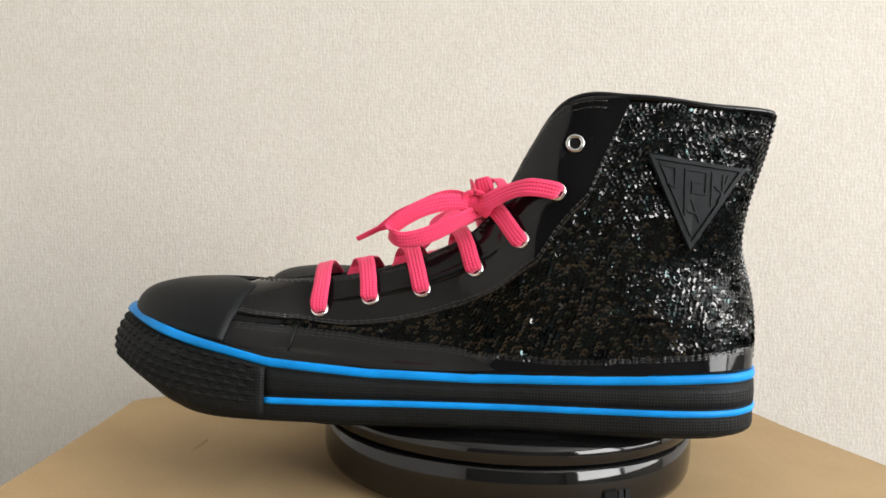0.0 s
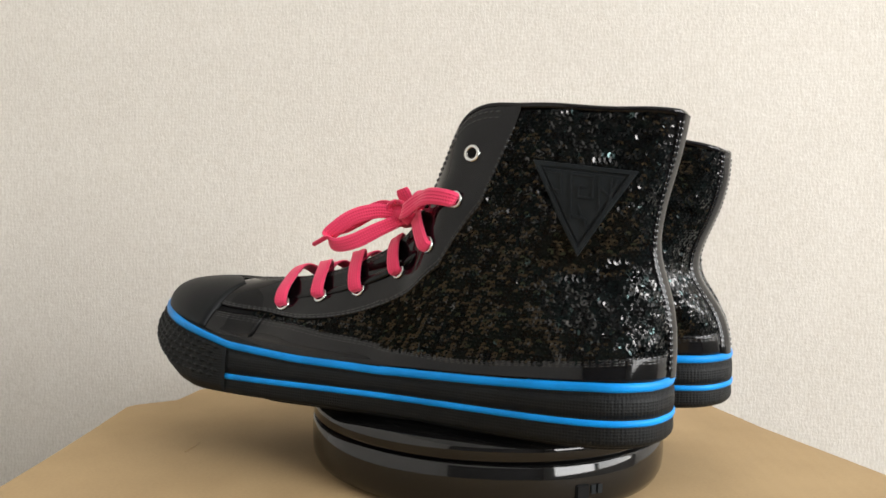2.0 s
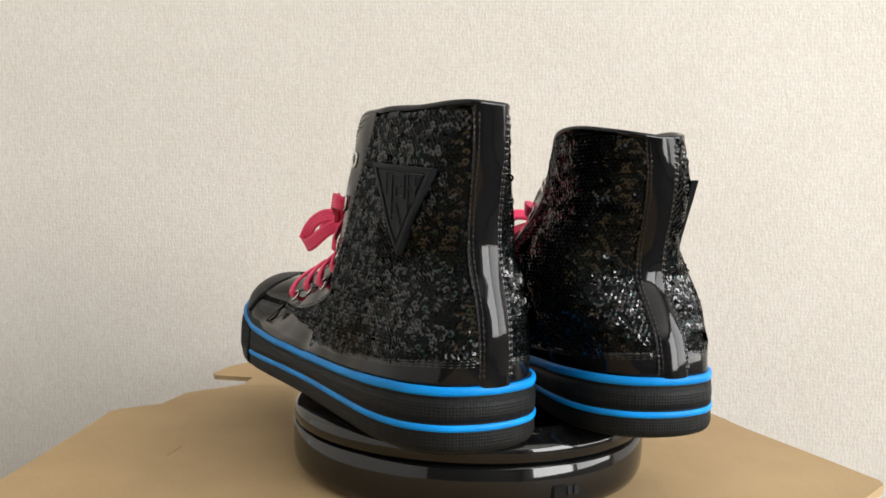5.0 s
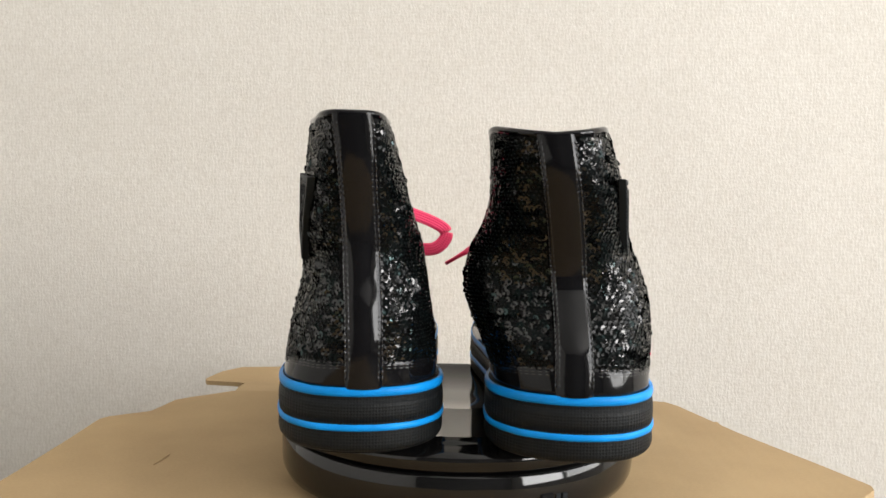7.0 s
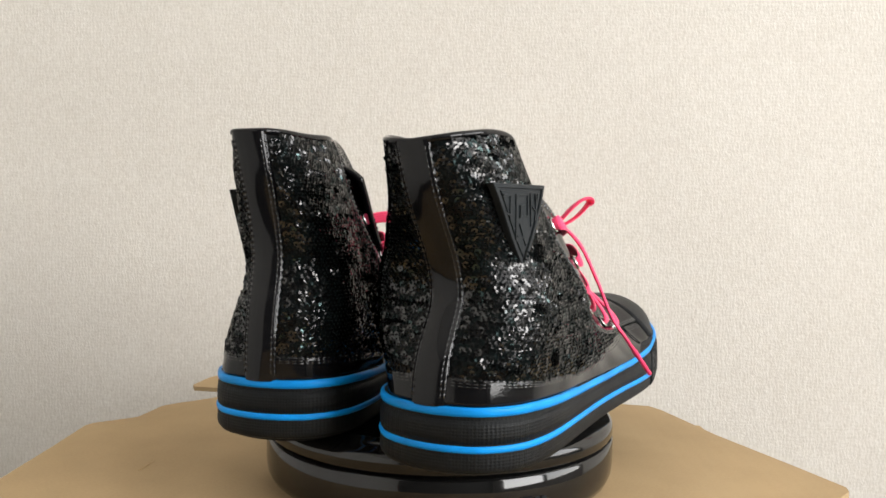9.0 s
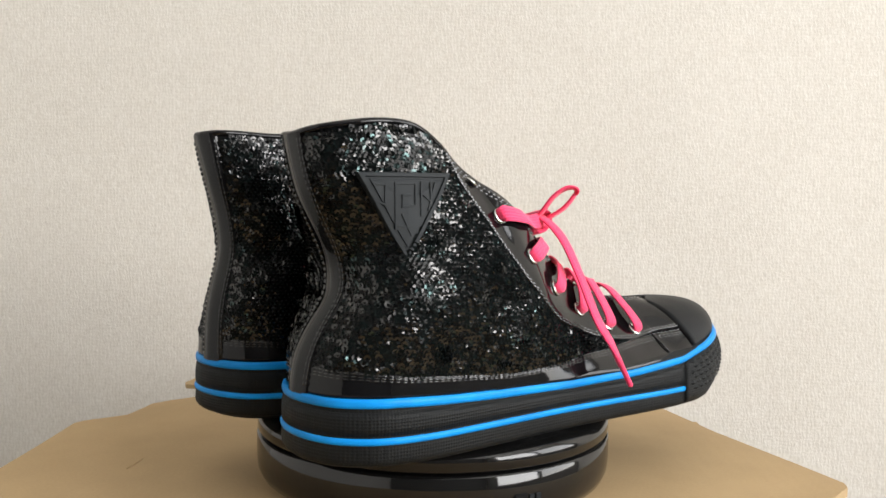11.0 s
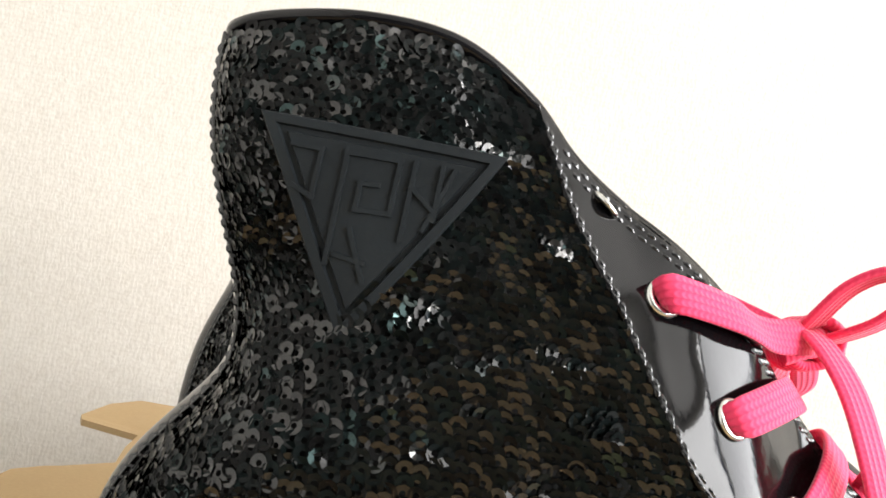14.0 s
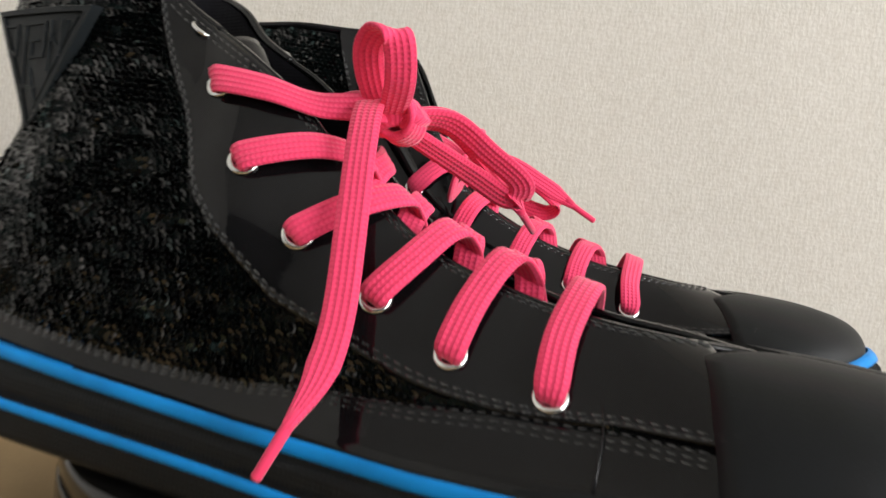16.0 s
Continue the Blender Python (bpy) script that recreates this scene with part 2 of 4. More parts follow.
setting("wall_back", (LEFT_X - 0.1, WALL_Y, FLOOR_Z), (RIGHT_X + 0.1, WALL_Y + 0.1, CEIL_Z), M_WALL, "cream woven-texture wallpaper on the wall behind the box")
# added out of view, close by, to bounce fill onto the left side
setting("wall_left", (LEFT_X - 0.1, FRONT_Y, FLOOR_Z), (LEFT_X, WALL_Y - 0.002, CEIL_Z), M_PAINT, "unseen cream wall added to bounce fill light")
# added behind the camera; its dark grey keeps mirror images in the shoes dark
setting("wall_front", (LEFT_X - 0.1, FRONT_Y - 0.1, FLOOR_Z), (RIGHT_X + 0.1, FRONT_Y - 0.002, CEIL_Z), M_DARK, "unseen dark grey wall added to keep reflections dark")
# unseen floor, added in neutral dark so glossy black parts mirror little
setting("floor", (LEFT_X - 0.1, FRONT_Y - 0.1, FLOOR_Z - 0.1), (RIGHT_X + 0.1, WALL_Y + 0.1, FLOOR_Z - 0.003), M_FLOOR, "unseen dark grey floor added to keep reflections dark")
# unseen ceiling, added white to send window light down as fill
setting("ceiling", (LEFT_X - 0.1, FRONT_Y - 0.1, CEIL_Z + 0.003), (RIGHT_X + 0.1, WALL_Y + 0.1, CEIL_Z + 0.1), M_CEIL, "unseen white ceiling added to bounce fill light down")
# side wall with a window opening through it
Y0, Y1, Z0, Z1 = -2.56, 0.36, 0.02, 1.74
wall_right = tagged(new("wall_right"), label="plain cream side wall with a window opening", category="wall", kind="structure")
for lo, hi in (((RIGHT_X, FRONT_Y, FLOOR_Z), (RIGHT_X + 0.1, Y0, CEIL_Z)), ((RIGHT_X, Y1, FLOOR_Z), (RIGHT_X + 0.1, WALL_Y - 0.002, CEIL_Z)),
               ((RIGHT_X, Y0, FLOOR_Z), (RIGHT_X + 0.1, Y1, Z0)), ((RIGHT_X, Y0, Z1), (RIGHT_X + 0.1, Y1, CEIL_Z))):
    part("panel", box_mesh("panel", lo, hi, M_PAINT), wall_right)
window_1 = tagged(new("window_1"), label="white framed two-leaf window letting daylight in", category="window", kind="structure")
for lo, hi in (((2.29, Y0, Z0), (2.37, Y1, Z0 + 0.05)), ((2.29, Y0, Z1 - 0.05), (2.37, Y1, Z1)), ((2.29, Y0, Z0 + 0.05), (2.37, Y0 + 0.05, Z1 - 0.05)),
               ((2.29, Y1 - 0.05, Z0 + 0.05), (2.37, Y1, Z1 - 0.05)), ((2.29, -0.87, Z0 + 0.05), (2.37, -0.79, Z1 - 0.05))):
    part("window_frame", box_mesh("window_frame", lo, hi, M_FRAME, 0.004), window_1)

# ---- the cardboard box ----


def sheet(name, outline, z, thick, mat, lift=None):
    """A flat board with the given outline; lift(x, y) raises it."""
    bm = bmesh.new()
    loop = [bm.verts.new((x, y, z)) for x, y in outline]
    for tri in tessellate_polygon([[Vector((x, y, 0)) for x, y in outline]]):
        bm.faces.new([loop[i] for i in tri])
    for _ in range(3):
        long = [e for e in bm.edges if e.calc_length() > 0.035]
        bmesh.ops.subdivide_edges(bm, edges=long, cuts=1)
        bmesh.ops.triangulate(bm, faces=bm.faces[:])
    bmesh.ops.recalc_face_normals(bm, faces=bm.faces)
    if sum(f.normal.z for f in bm.faces) < 0:
        bmesh.ops.reverse_faces(bm, faces=bm.faces[:])
    if lift:
        for v in bm.verts:
            v.co.z += lift(v.co.x, v.co.y)
    top = bm.faces[:]
    ext = bmesh.ops.extrude_face_region(bm, geom=top)
    for v in ext["geom"]:
        if isinstance(v, bmesh.types.BMVert):
            v.co.z -= thick
    bmesh.ops.recalc_face_normals(bm, faces=bm.faces)
    me = bpy.data.meshes.new(name)
    bm.to_mesh(me)
    bm.free()
    me.materials.append(mat)
    return me


carton = tagged(new("cardboard_box"), label="large brown corrugated cardboard box used as a stand", category="box")
part("body", box_mesh("body", (-0.225, -0.62, FLOOR_Z), (0.195, 0.150, -0.0095), M_CARD, 0.003), carton)
part("top_panel", sheet("top_panel", [(-0.215, -0.62), (0.20, -0.62), (0.203, -0.04), (0.2235, -0.0175), (0.225, -0.011), (0.213, 0.02), (0.186, 0.085), (0.164, 0.154), (0.157, 0.166), (0.132, 0.170), (0.0, 0.172), (-0.19, 0.150),
     (-0.207, 0.131), (-0.213, 0.126), (-0.222, 0.114), (-0.2225, 0.1), (-0.224, 0.08), (-0.245, 0.062), (-0.248, 0.055), (-0.241, 0.01), (-0.233, -0.05), (-0.228, -0.095), (-0.222, -0.2)], 0.0, 0.005, M_CARD), carton)
part("rear_flap", sheet("rear_flap", [(-0.19, 0.146), (0.02, 0.166), (0.10, 0.166), (0.115, 0.35), (-0.027, 0.366), (-0.12, 0.345), (-0.204, 0.326), (-0.244, 0.317), (-0.256, 0.292), (-0.258, 0.255), (-0.252, 0.244), (-0.212, 0.236), (-0.205, 0.20)], -0.0055, 0.004, M_CARD,
     lambda x, y: -0.009 * min(1, max(0, (y - 0.17) / 0.08))), carton)
part("crease", tube("crease", [(-0.1665, -0.030, 0.0001), (-0.1660, -0.020, 0.0003), (-0.1662, -0.012, 0.0001)], 0.0004, M_CARD, 5), carton)

# ---- the turntable ----
PLATTER_Z = 0.0382
turntable = tagged(new("turntable"), label="round glossy black plastic motor turntable on the box", category="turntable")
part("base", lathe("base", [(0.085, 0.0006), (0.0925, 0.0006), (0.0962, 0.003), (0.0980, 0.007), (0.0985, 0.012), (0.0985, 0.0240), (0.0978, 0.0250), (0.0955, 0.0252)], M_PLASTIC), turntable)
port = part("socket", box_mesh("socket", (0.0, -0.0035, -0.0035), (0.002, 0.0035, 0.0035), M_CLOTH, 0.0006), turntable)
port.matrix_local = pose(0, 0, 0.012, 0, 0, -62) @ pose(0.0975, 0, 0)
for dy in (0.006, 0.0095):
    mark = part("mark", box_mesh("mark", (0.0, -0.0012, -0.002), (0.0006, 0.0012, 0.002), M_BADGE), turntable)
    mark.matrix_local = pose(0, 0, 0.0125, 0, 0, -62) @ pose(0.0983, dy, 0)
platter = part("platter", lathe("platter", [(0.0940, 0.0256), (0.0975, 0.0262), (0.0983, 0.0275), (0.0983, 0.0318), (0.0975, 0.0338), (0.0955, 0.0352), (0.0915, 0.0362), (0.0895, 0.0372), (0.0885, 0.0398), (0.0870, PLATTER_Z), (0.01, PLATTER_Z)], M_PLASTIC), turntable, "shiny black turning plate")

# ---- a shoe ----
SOLE_OUT = [(0.0, 0.0), (0.002, 0.013), (0.008, 0.0245), (0.022, 0.0345), (0.045, 0.0390), (0.080, 0.0395), (0.120, 0.0395), (0.155, 0.0410), (0.190, 0.0435), (0.218, 0.0442), (0.245, 0.0415), (0.270, 0.0345), (0.288, 0.024), (0.300, 0.012), (0.305, 0.0)]
SOLE_IN = [(0.301, -0.014), (0.291, -0.0275), (0.274, -0.0405), (0.248, -0.0495), (0.218, -0.0535), (0.190, -0.0520), (0.155, -0.0450), (0.120, -0.0385), (0.080, -0.0365), (0.045, -0.0380), (0.022, -0.0345), (0.008, -0.0245), (0.002, -0.013)]


def stripe_z(u):
    """Height of the upper edge of the sole over its bottom."""
    return float(np.interp(u, [-0.01, 0.03, 0.08, 0.13, 0.175, 0.218, 0.235, 0.262, 0.28, 0.296, 0.31], [0.0272, 0.0270, 0.0246, 0.0232, 0.0241, 0.0274, 0.0310, 0.036, 0.0395, 0.0428, 0.044]))


def low_stripe(u):
    """Height of the lower blue stripe's lower edge."""
    return float(np.interp(u, [0.0, 0.1, 0.2185], [0.0092, 0.0086, 0.0079]))


def smooth_step(x, a, b):
    k = min(1.0, max(0.0, (x - a) / (b - a)))
    return k * k * (3 - 2 * k)


class Sole:
    def __init__(self):
        self.n = 220
        self.line = spline(SOLE_OUT + SOLE_IN, self.n, True) * np.array([0.990, 1.0]) + np.array([0.0022, 0])
        t = np.roll(self.line, -1, 0) - np.roll(self.line, 1, 0)
        nn = np.stack([t[:, 1], -t[:, 0]], 1)
        nn /= np.linalg.norm(nn, axis=1)[:, None]
        out = self.line - np.array([0.15, 0])
        if (nn * out).sum() < 0:
            nn = -nn
        self.nrm = nn

    def at(self, i, k, proud=0.0):
        """Point on the side wall: i along the outline, k from bottom (0) to top (1)."""
        u, v = self.line[i]
        toe = smooth_step(u, 0.235, 0.300)
        top, bottom = stripe_z(u), 0.009 * toe ** 2
        inset = 0.0022 * max(0, 1 - k / 0.12) ** 2 + 0.0008 * k
        inset += toe * (0.0085 * max(0, k - 0.45) ** 2 / 0.3 + 0.012 * max(0, 1 - k / 0.45) ** 2.2)
        p = self.line[i] + self.nrm[i] * (proud - inset)
        return (p[0], p[1], bottom + (top - bottom) * k)

    def band(self, name, z0, z1, mat, pick=None, proud=0.0007, steps=4, toe_proud=0.0):
        """A band round the sole between heights z0(u) and z1(u), as fractions of the wall."""
        idx = [i for i in range(self.n) if pick is None or pick(*self.line[i])]
        wrap = len(idx) == self.n
        if not wrap:
            j = max(range(len(idx)), key=lambda j: (idx[j] - idx[j - 1]) % self.n)
            idx = idx[j:] + idx[:j]
        verts = []
        prof = [(0, -0.001)] + [(f, proud * (1 - (2 * f - 1) ** 6 * 0.5)) for f in np.linspace(0, 1, steps)] + [(1, -0.001)]
        for f, pr in prof:
            for i in idx:
                u = self.line[i][0]
                verts.append(self.at(i, z0(u) + (z1(u) - z0(u)) * f, pr + toe_proud * smooth_step(u, 0.225, 0.28)))
        c = len(idx)
        faces = grid_faces(len(prof), c, wrap)
        if not wrap:
            for j in (0, c - 1):
                faces.append(tuple(r * c + j for r in range(len(prof))))
        return tidy(mesh_of(name, verts, faces, mat))


SOLE = Sole()
# bottom edge and top edge of the upper, from the heel's middle round the outer side to the toe's middle
EDGE_LOW = [(0.0045, 0.0), (0.0065, 0.012), (0.012, 0.0225), (0.028, 0.0325), (0.052, 0.0360), (0.078, 0.0365), (0.098, 0.0365), (0.112, 0.0367), (0.125, 0.0372), (0.140, 0.0380), (0.158, 0.0395), (0.178, 0.0410), (0.198, 0.0418), (0.216, 0.0412), (0.235, 0.0390), (0.255, 0.0340), (0.270, 0.0275), (0.282, 0.0190), (0.2895, 0.0100), (0.2925, 0.0)]
TOE_TOP = [(0.222, 0.0060, 0.0560), (0.236, 0.0, 0.0553), (0.252, 0.0, 0.0552), (0.268, 0.0, 0.0542), (0.281, 0.0, 0.0515), (0.2880, 0.0, 0.0465)]
EDGE_TOP = {
    "left": [(0.000, 0.0, 0.1398), (0.002, 0.0078, 0.1400), (0.012, 0.0122, 0.1405), (0.031, 0.0152, 0.1410), (0.052, 0.0180, 0.1430), (0.068, 0.0180, 0.1438), (0.0850, 0.0170, 0.1442), (0.0965, 0.0150, 0.1385), (0.1065, 0.0130, 0.122), (0.1165, 0.0115, 0.1030), (0.131, 0.0110, 0.0835), (0.156, 0.0110, 0.0695), (0.182, 0.0105, 0.0615), (0.204, 0.0095, 0.0580)] + TOE_TOP,
    "right": [(0.005, 0.0, 0.1328), (0.007, 0.0110, 0.1340), (0.016, 0.0185, 0.1362), (0.033, 0.0240, 0.1390), (0.050, 0.0250, 0.1388), (0.0660, 0.0205, 0.1328), (0.0770, 0.0180, 0.1240), (0.0885, 0.0168, 0.1175), (0.1025, 0.0172, 0.1105), (0.1185, 0.0142, 0.1000), (0.1365, 0.0104, 0.0835), (0.1595, 0.0100, 0.0670), (0.185, 0.0085, 0.0590), (0.205, 0.0070, 0.0560)] + [(u, v, z - 0.0010) for u, v, z in TOE_TOP],
}


class Upper:
    """The leather upper of a shoe as two side surfaces over (a, b): a runs from heel (0) to toe (1), b from sole (0) to top edge (1)."""

    def __init__(self, which, pinch, pinch_z, pinch_w, lean, bulge, waist):
        self.which, self.pinch, self.pinch_z, self.pinch_w, self.lean, self.bulge, self.waist = which, pinch, pinch_z, pinch_w, lean, bulge, waist
        self.low, self.top = spline(EDGE_LOW, 381), spline(EDGE_TOP[which], 381)
        self.ga, self.gb = np.linspace(0, 1, 191), np.linspace(0, 1, 61)
        self.grid = {s: np.array([[self.point(a, b, s) for b in self.gb] for a in self.ga]) for s in (1, -1)}

    def point(self, a, b, side):
        x = min(max(a, 0), 1) * 380
        i = min(int(x), 379)
        f = x - i
        lu, lv = self.low[i] * (1 - f) + self.low[i + 1] * f
        tu, tv, tz = self.top[i] * (1 - f) + self.top[i + 1] * f
        lz = stripe_z(lu) - 0.0005
        if side < 0:
            lv *= 0.955 - 0.05 * math.exp(-((lu - 0.11) / 0.04) ** 2) + 0.28 * smooth_step(lu, 0.105, 0.20)
        q, cap = smooth_step(a, 0.36, 0.55), smooth_step(a, 0.66, 0.82)
        bite = 1 - (0.48 if self.which == 'left' else 0.24) * smooth_step(a, 0.34, 0.48) * (1 - cap)
        s, c = math.sin(b * math.pi / 2), 1 - math.cos(b * math.pi / 2)
        z = lz + (tz - lz) * (b * (1 - cap) + s * cap)
        k = b ** bite * (1 - cap) + c * cap
        u, v = lu + (tu - lu) * (b * (1 - cap) + c * cap), lv + (tv - lv) * k
        # ankle: waisted heel, a slack fold over it
        back = math.exp(-max(0, u) / 0.045)
        e = (z - self.pinch_z) / (self.pinch_w * (1.0 if z < self.pinch_z else 1.5))
        fold = math.exp(-e * e)
        u += self.pinch * fold * back * (1 - q)
        mid = math.sin(math.pi * min(1, b)) * (1 - q) * smooth_step(a, 0.0, 0.10)
        v += 0.0020 * mid + self.bulge[0 if side > 0 else 1] * math.exp(-((z - 0.066) / 0.03) ** 2) * mid
        if side > 0:
            v -= self.waist[0] * math.exp(-((z - self.waist[1]) / 0.017) ** 2) * math.exp(-((u - 0.03) / 0.032) ** 2) * smooth_step(a, 0.0, 0.10)
        if 0.02 < a < 0.75:
            w = Vector((u * 1.0, v * 0.3 + side, z))
            v += (noise.noise(w * 42) * 0.0016 + noise.noise(w * 95 + Vector((3, 1, 7))) * 0.0007) * math.sin(math.pi * min(1, b)) ** 0.7 * (1 - 0.7 * q)
        h = max(0.0, z - 0.03) / 0.115
        if side < 0 and self.which == 'left':
            v *= 1 - (0.02 + 0.66 * smooth_step(a, 0.16, 0.34)) * h * (1 - q)
        return np.array([u, v * side + self.lean * h * h * (1 - q), z])

    def xyz(self, a, b, side, off=0.0):
        x, y = min(max(a, 0), 1) * 190, min(max(b, 0), 1) * 60
        i, j = min(int(x), 189), min(int(y), 59)
        f, g = x - i, y - j
        G = self.grid[side]
        p = (G[i, j] * (1 - f) + G[i + 1, j] * f) * (1 - g) + (G[i, j + 1] * (1 - f) + G[i + 1, j + 1] * f) * g
        return p + off * self.normal(a, b, side) if off else p

    def normal(self, a, b, side):
        d = 0.012
        pa = self.xyz(a + d, b, side) - self.xyz(a - d, b, side)
        if a < 0.012:
            q = self.xyz(0.024, b, side)
            pa = np.array([0.0, q[1] - self.xyz(0.0, b, side)[1], 0.0])
        pb = self.xyz(a, b + d, side) - self.xyz(a, b - d, side)
        if a > 0.8 and b > 0.985:
            pb[0] = 0.0
        n = np.cross(pb, pa) * side
        return n / (np.linalg.norm(n) + 1e-12)

    def find(self, u, z, side=1):
        """(a, b) of the place with that u and z on the outer or inner side."""
        G = self.grid[side]
        d = (G[:, :, 0] - u) ** 2 + (G[:, :, 2] - z) ** 2
        i, j = np.unravel_index(np.argmin(d), d.shape)
        a, b = self.ga[i], self.gb[j]
        for _ in range(4):
            p = self.xyz(a, b, side)
            e = 0.002
            ja = (self.xyz(a + e, b, side) - p)[[0, 2]] / e if a + e <= 1 else (p - self.xyz(a - e, b, side))[[0, 2]] / e
            jb = (self.xyz(a, b + e, side) - p)[[0, 2]] / e if b + e <= 1 else (p - self.xyz(a, b - e, side))[[0, 2]] / e
            J = np.stack([ja, jb], 1)
            if abs(np.linalg.det(J)) < 1e-7:
                break
            step = np.clip(np.linalg.solve(J, np.array([u, z]) - p[[0, 2]]), -0.02, 0.02)
            a, b = min(max(a + step[0], 0), 1), min(max(b + step[1], 0), 1)
        return a, b

    def patch(self, name, rows, side, off, mat, thick=0.0012):
        """A shell over rows of (a, b), lifted by off, with its border turned down."""
        r, c = len(rows), len(rows[0])
        verts = []
        for row in rows:
            for a, b in row:
                verts.append(self.xyz(a, b, side, off))
        faces = grid_faces(r, c)
        rim = [(0, j) for j in range(c)] + [(i, c - 1) for i in range(1, r)] + [(r - 1, j) for j in range(c - 2, -1, -1)] + [(i, 0) for i in range(r - 2, 0, -1)]
        base = len(verts)
        for i, j in rim:
            a, b = rows[i][j]
            verts.append(self.xyz(a, b, side, off - thick))
        m = len(rim)
        for k in range(m):
            i, j = rim[k]
            x, y = rim[(k + 1) % m]
            faces.append((i * c + j, base + k, base + (k + 1) % m, x * c + y))
        if side > 0:
            faces = [f[::-1] for f in faces]
        return mesh_of(name, verts, faces, mat)


FACING_BACK = {'right': [(0.0665, 0.1365), (0.0750, 0.1165), (0.0905, 0.0950), (0.1055, 0.0710), (0.1305, 0.0500), (0.1575, 0.0405), (0.1915, 0.0360), (0.2145, 0.0385), (0.2325, 0.0405)],
    'left': [(0.0670, 0.1438), (0.0735, 0.1250), (0.0845, 0.0980), (0.1045, 0.0700), (0.1220, 0.0565), (0.1485, 0.0455), (0.1890, 0.0385), (0.2120, 0.0405), (0.2300, 0.0420)]}
BAND_TOP = [(0.003, 0.0385), (0.017, 0.0375), (0.037, 0.0350), (0.093, 0.0305), (0.131, 0.0315), (0.160, 0.0340), (0.189, 0.0368), (0.2150, 0.0385), (0.2340, 0.0400)]
EYELETS = {'right': [(0.0860, 0.1160), (0.0993, 0.1008), (0.1138, 0.0815), (0.1313, 0.0659), (0.1532, 0.0537), (0.1745, 0.0446), (0.1982, 0.0402)],
    'left': [(0.0900, 0.1230), (0.0970, 0.1020), (0.1110, 0.0805), (0.1310, 0.0665), (0.1550, 0.0560), (0.1785, 0.0510), (0.2015, 0.0450)]}
CAP_BACK = [(0.2395, 0.0310), (0.2365, 0.0440), (0.2330, 0.0530), (0.2290, 0.0590)]


class Facets:
    """Curves in (a, b) on an upper."""

    def __init__(self, up, side):
        self.up, self.side = up, side
        self.face = sorted(up.find(u, z, 1) for u, z in FACING_BACK[up.which])
        self.band = sorted(up.find(u, z, 1) for u, z in BAND_TOP)
        self.cap = [up.find(u - (0.006 if up.which == 'right' else 0), z, 1) for u, z in CAP_BACK]
        self.cap[0] = (self.cap[0][0], 0.0)
        self.cap[-1] = (self.cap[-1][0], 1.0)

    def face_b(self, a):
        return float(np.interp(a, [p[0] for p in self.face], [p[1] for p in self.face]))

    def band_b(self, a):
        return float(np.interp(a, [p[0] for p in self.band], [p[1] for p in self.band]))

    def cap_a(self, b):
        return float(np.interp(b, [p[1] for p in self.cap], [p[0] for p in self.cap]))


def stitches(name, up, path, side, off, step=0.0030, length=0.0022, r=0.00042):
    """Raised thread dashes along a path of (a, b)."""
    p = np.array([up.xyz(a, b, side, off) for a, b in path])
    nn = np.array([up.normal(a, b, side) for a, b in path])
    run = np.concatenate([[0], np.cumsum(np.linalg.norm(np.diff(p, axis=0), axis=1))])
    at = lambda s: np.array([np.interp(s, run, p[:, i]) for i in range(3)])
    verts, faces = [], []
    s = 0.0
    while s + length < run[-1]:
        q0, q1 = at(s), at(s + length)
        n = np.array([np.interp(s, run, nn[:, i]) for i in range(3)])
        t = (q1 - q0) / (np.linalg.norm(q1 - q0) + 1e-12)
        w = np.cross(n, t)
        k = len(verts)
        for q, h in ((q0, -0.4), (q0 + t * length * 0.3, 1), (q1 - t * length * 0.3, 1), (q1, -0.4)):
            verts += [q - w * r - n * r, q + n * r * h, q + w * r - n * r]
        for i in range(3):
            for j in range(2):
                faces.append((k + i * 3 + j, k + i * 3 + j + 1, k + i * 3 + 4 + j, k + i * 3 + 3 + j))
        s += step
    return mesh_of(name, verts, faces, M_THREAD)


def torus_mesh(name, R, r, mat, depth=0.0):
    verts = []
    n, m = 28, 10
    for i in range(n):
        for j in range(m):
            a, b = 2 * math.pi * i / n, 2 * math.pi * j / m
            verts.append(((R + r * math.cos(b)) * math.cos(a), (R + r * math.cos(b)) * math.sin(a), 0.75 * r * math.sin(b)))
    faces = grid_faces(n, m, True) + [((n - 1) * m + j, (n - 1) * m + (j + 1) % m, (j + 1) % m, j) for j in range(m)]
    return mesh_of(name, verts, faces, mat)


def disc_mesh(name, R, mat, n=24):
    verts = [(R * math.cos(2 * math.pi * i / n), R * math.sin(2 * math.pi * i / n), 0) for i in range(n)]
    return mesh_of(name, verts, [tuple(range(n))], mat)


RING = torus_mesh("eyelet", 0.0032, 0.0009, M_STEEL)
HOLE = disc_mesh("hole", 0.0030, M_CLOTH)


def frame_on(up, a, b, side, off):
    p, n = up.xyz(a, b, side, off), up.normal(a, b, side)
    z = Vector(n)
    x = (Vector((1, 0, 0)) - z * z.x).normalized()
    y = z.cross(x)
    return Matrix((x, y, z)).transposed().to_4x4(), Vector(p)


def single_zone(u, z):
    return 0.050 < u < 0.100 and 0.050 < z < 0.084


SEQ_R, SEQ_HOLE, SEQ_CUP = 0.00158, 0.00052, 0.00016


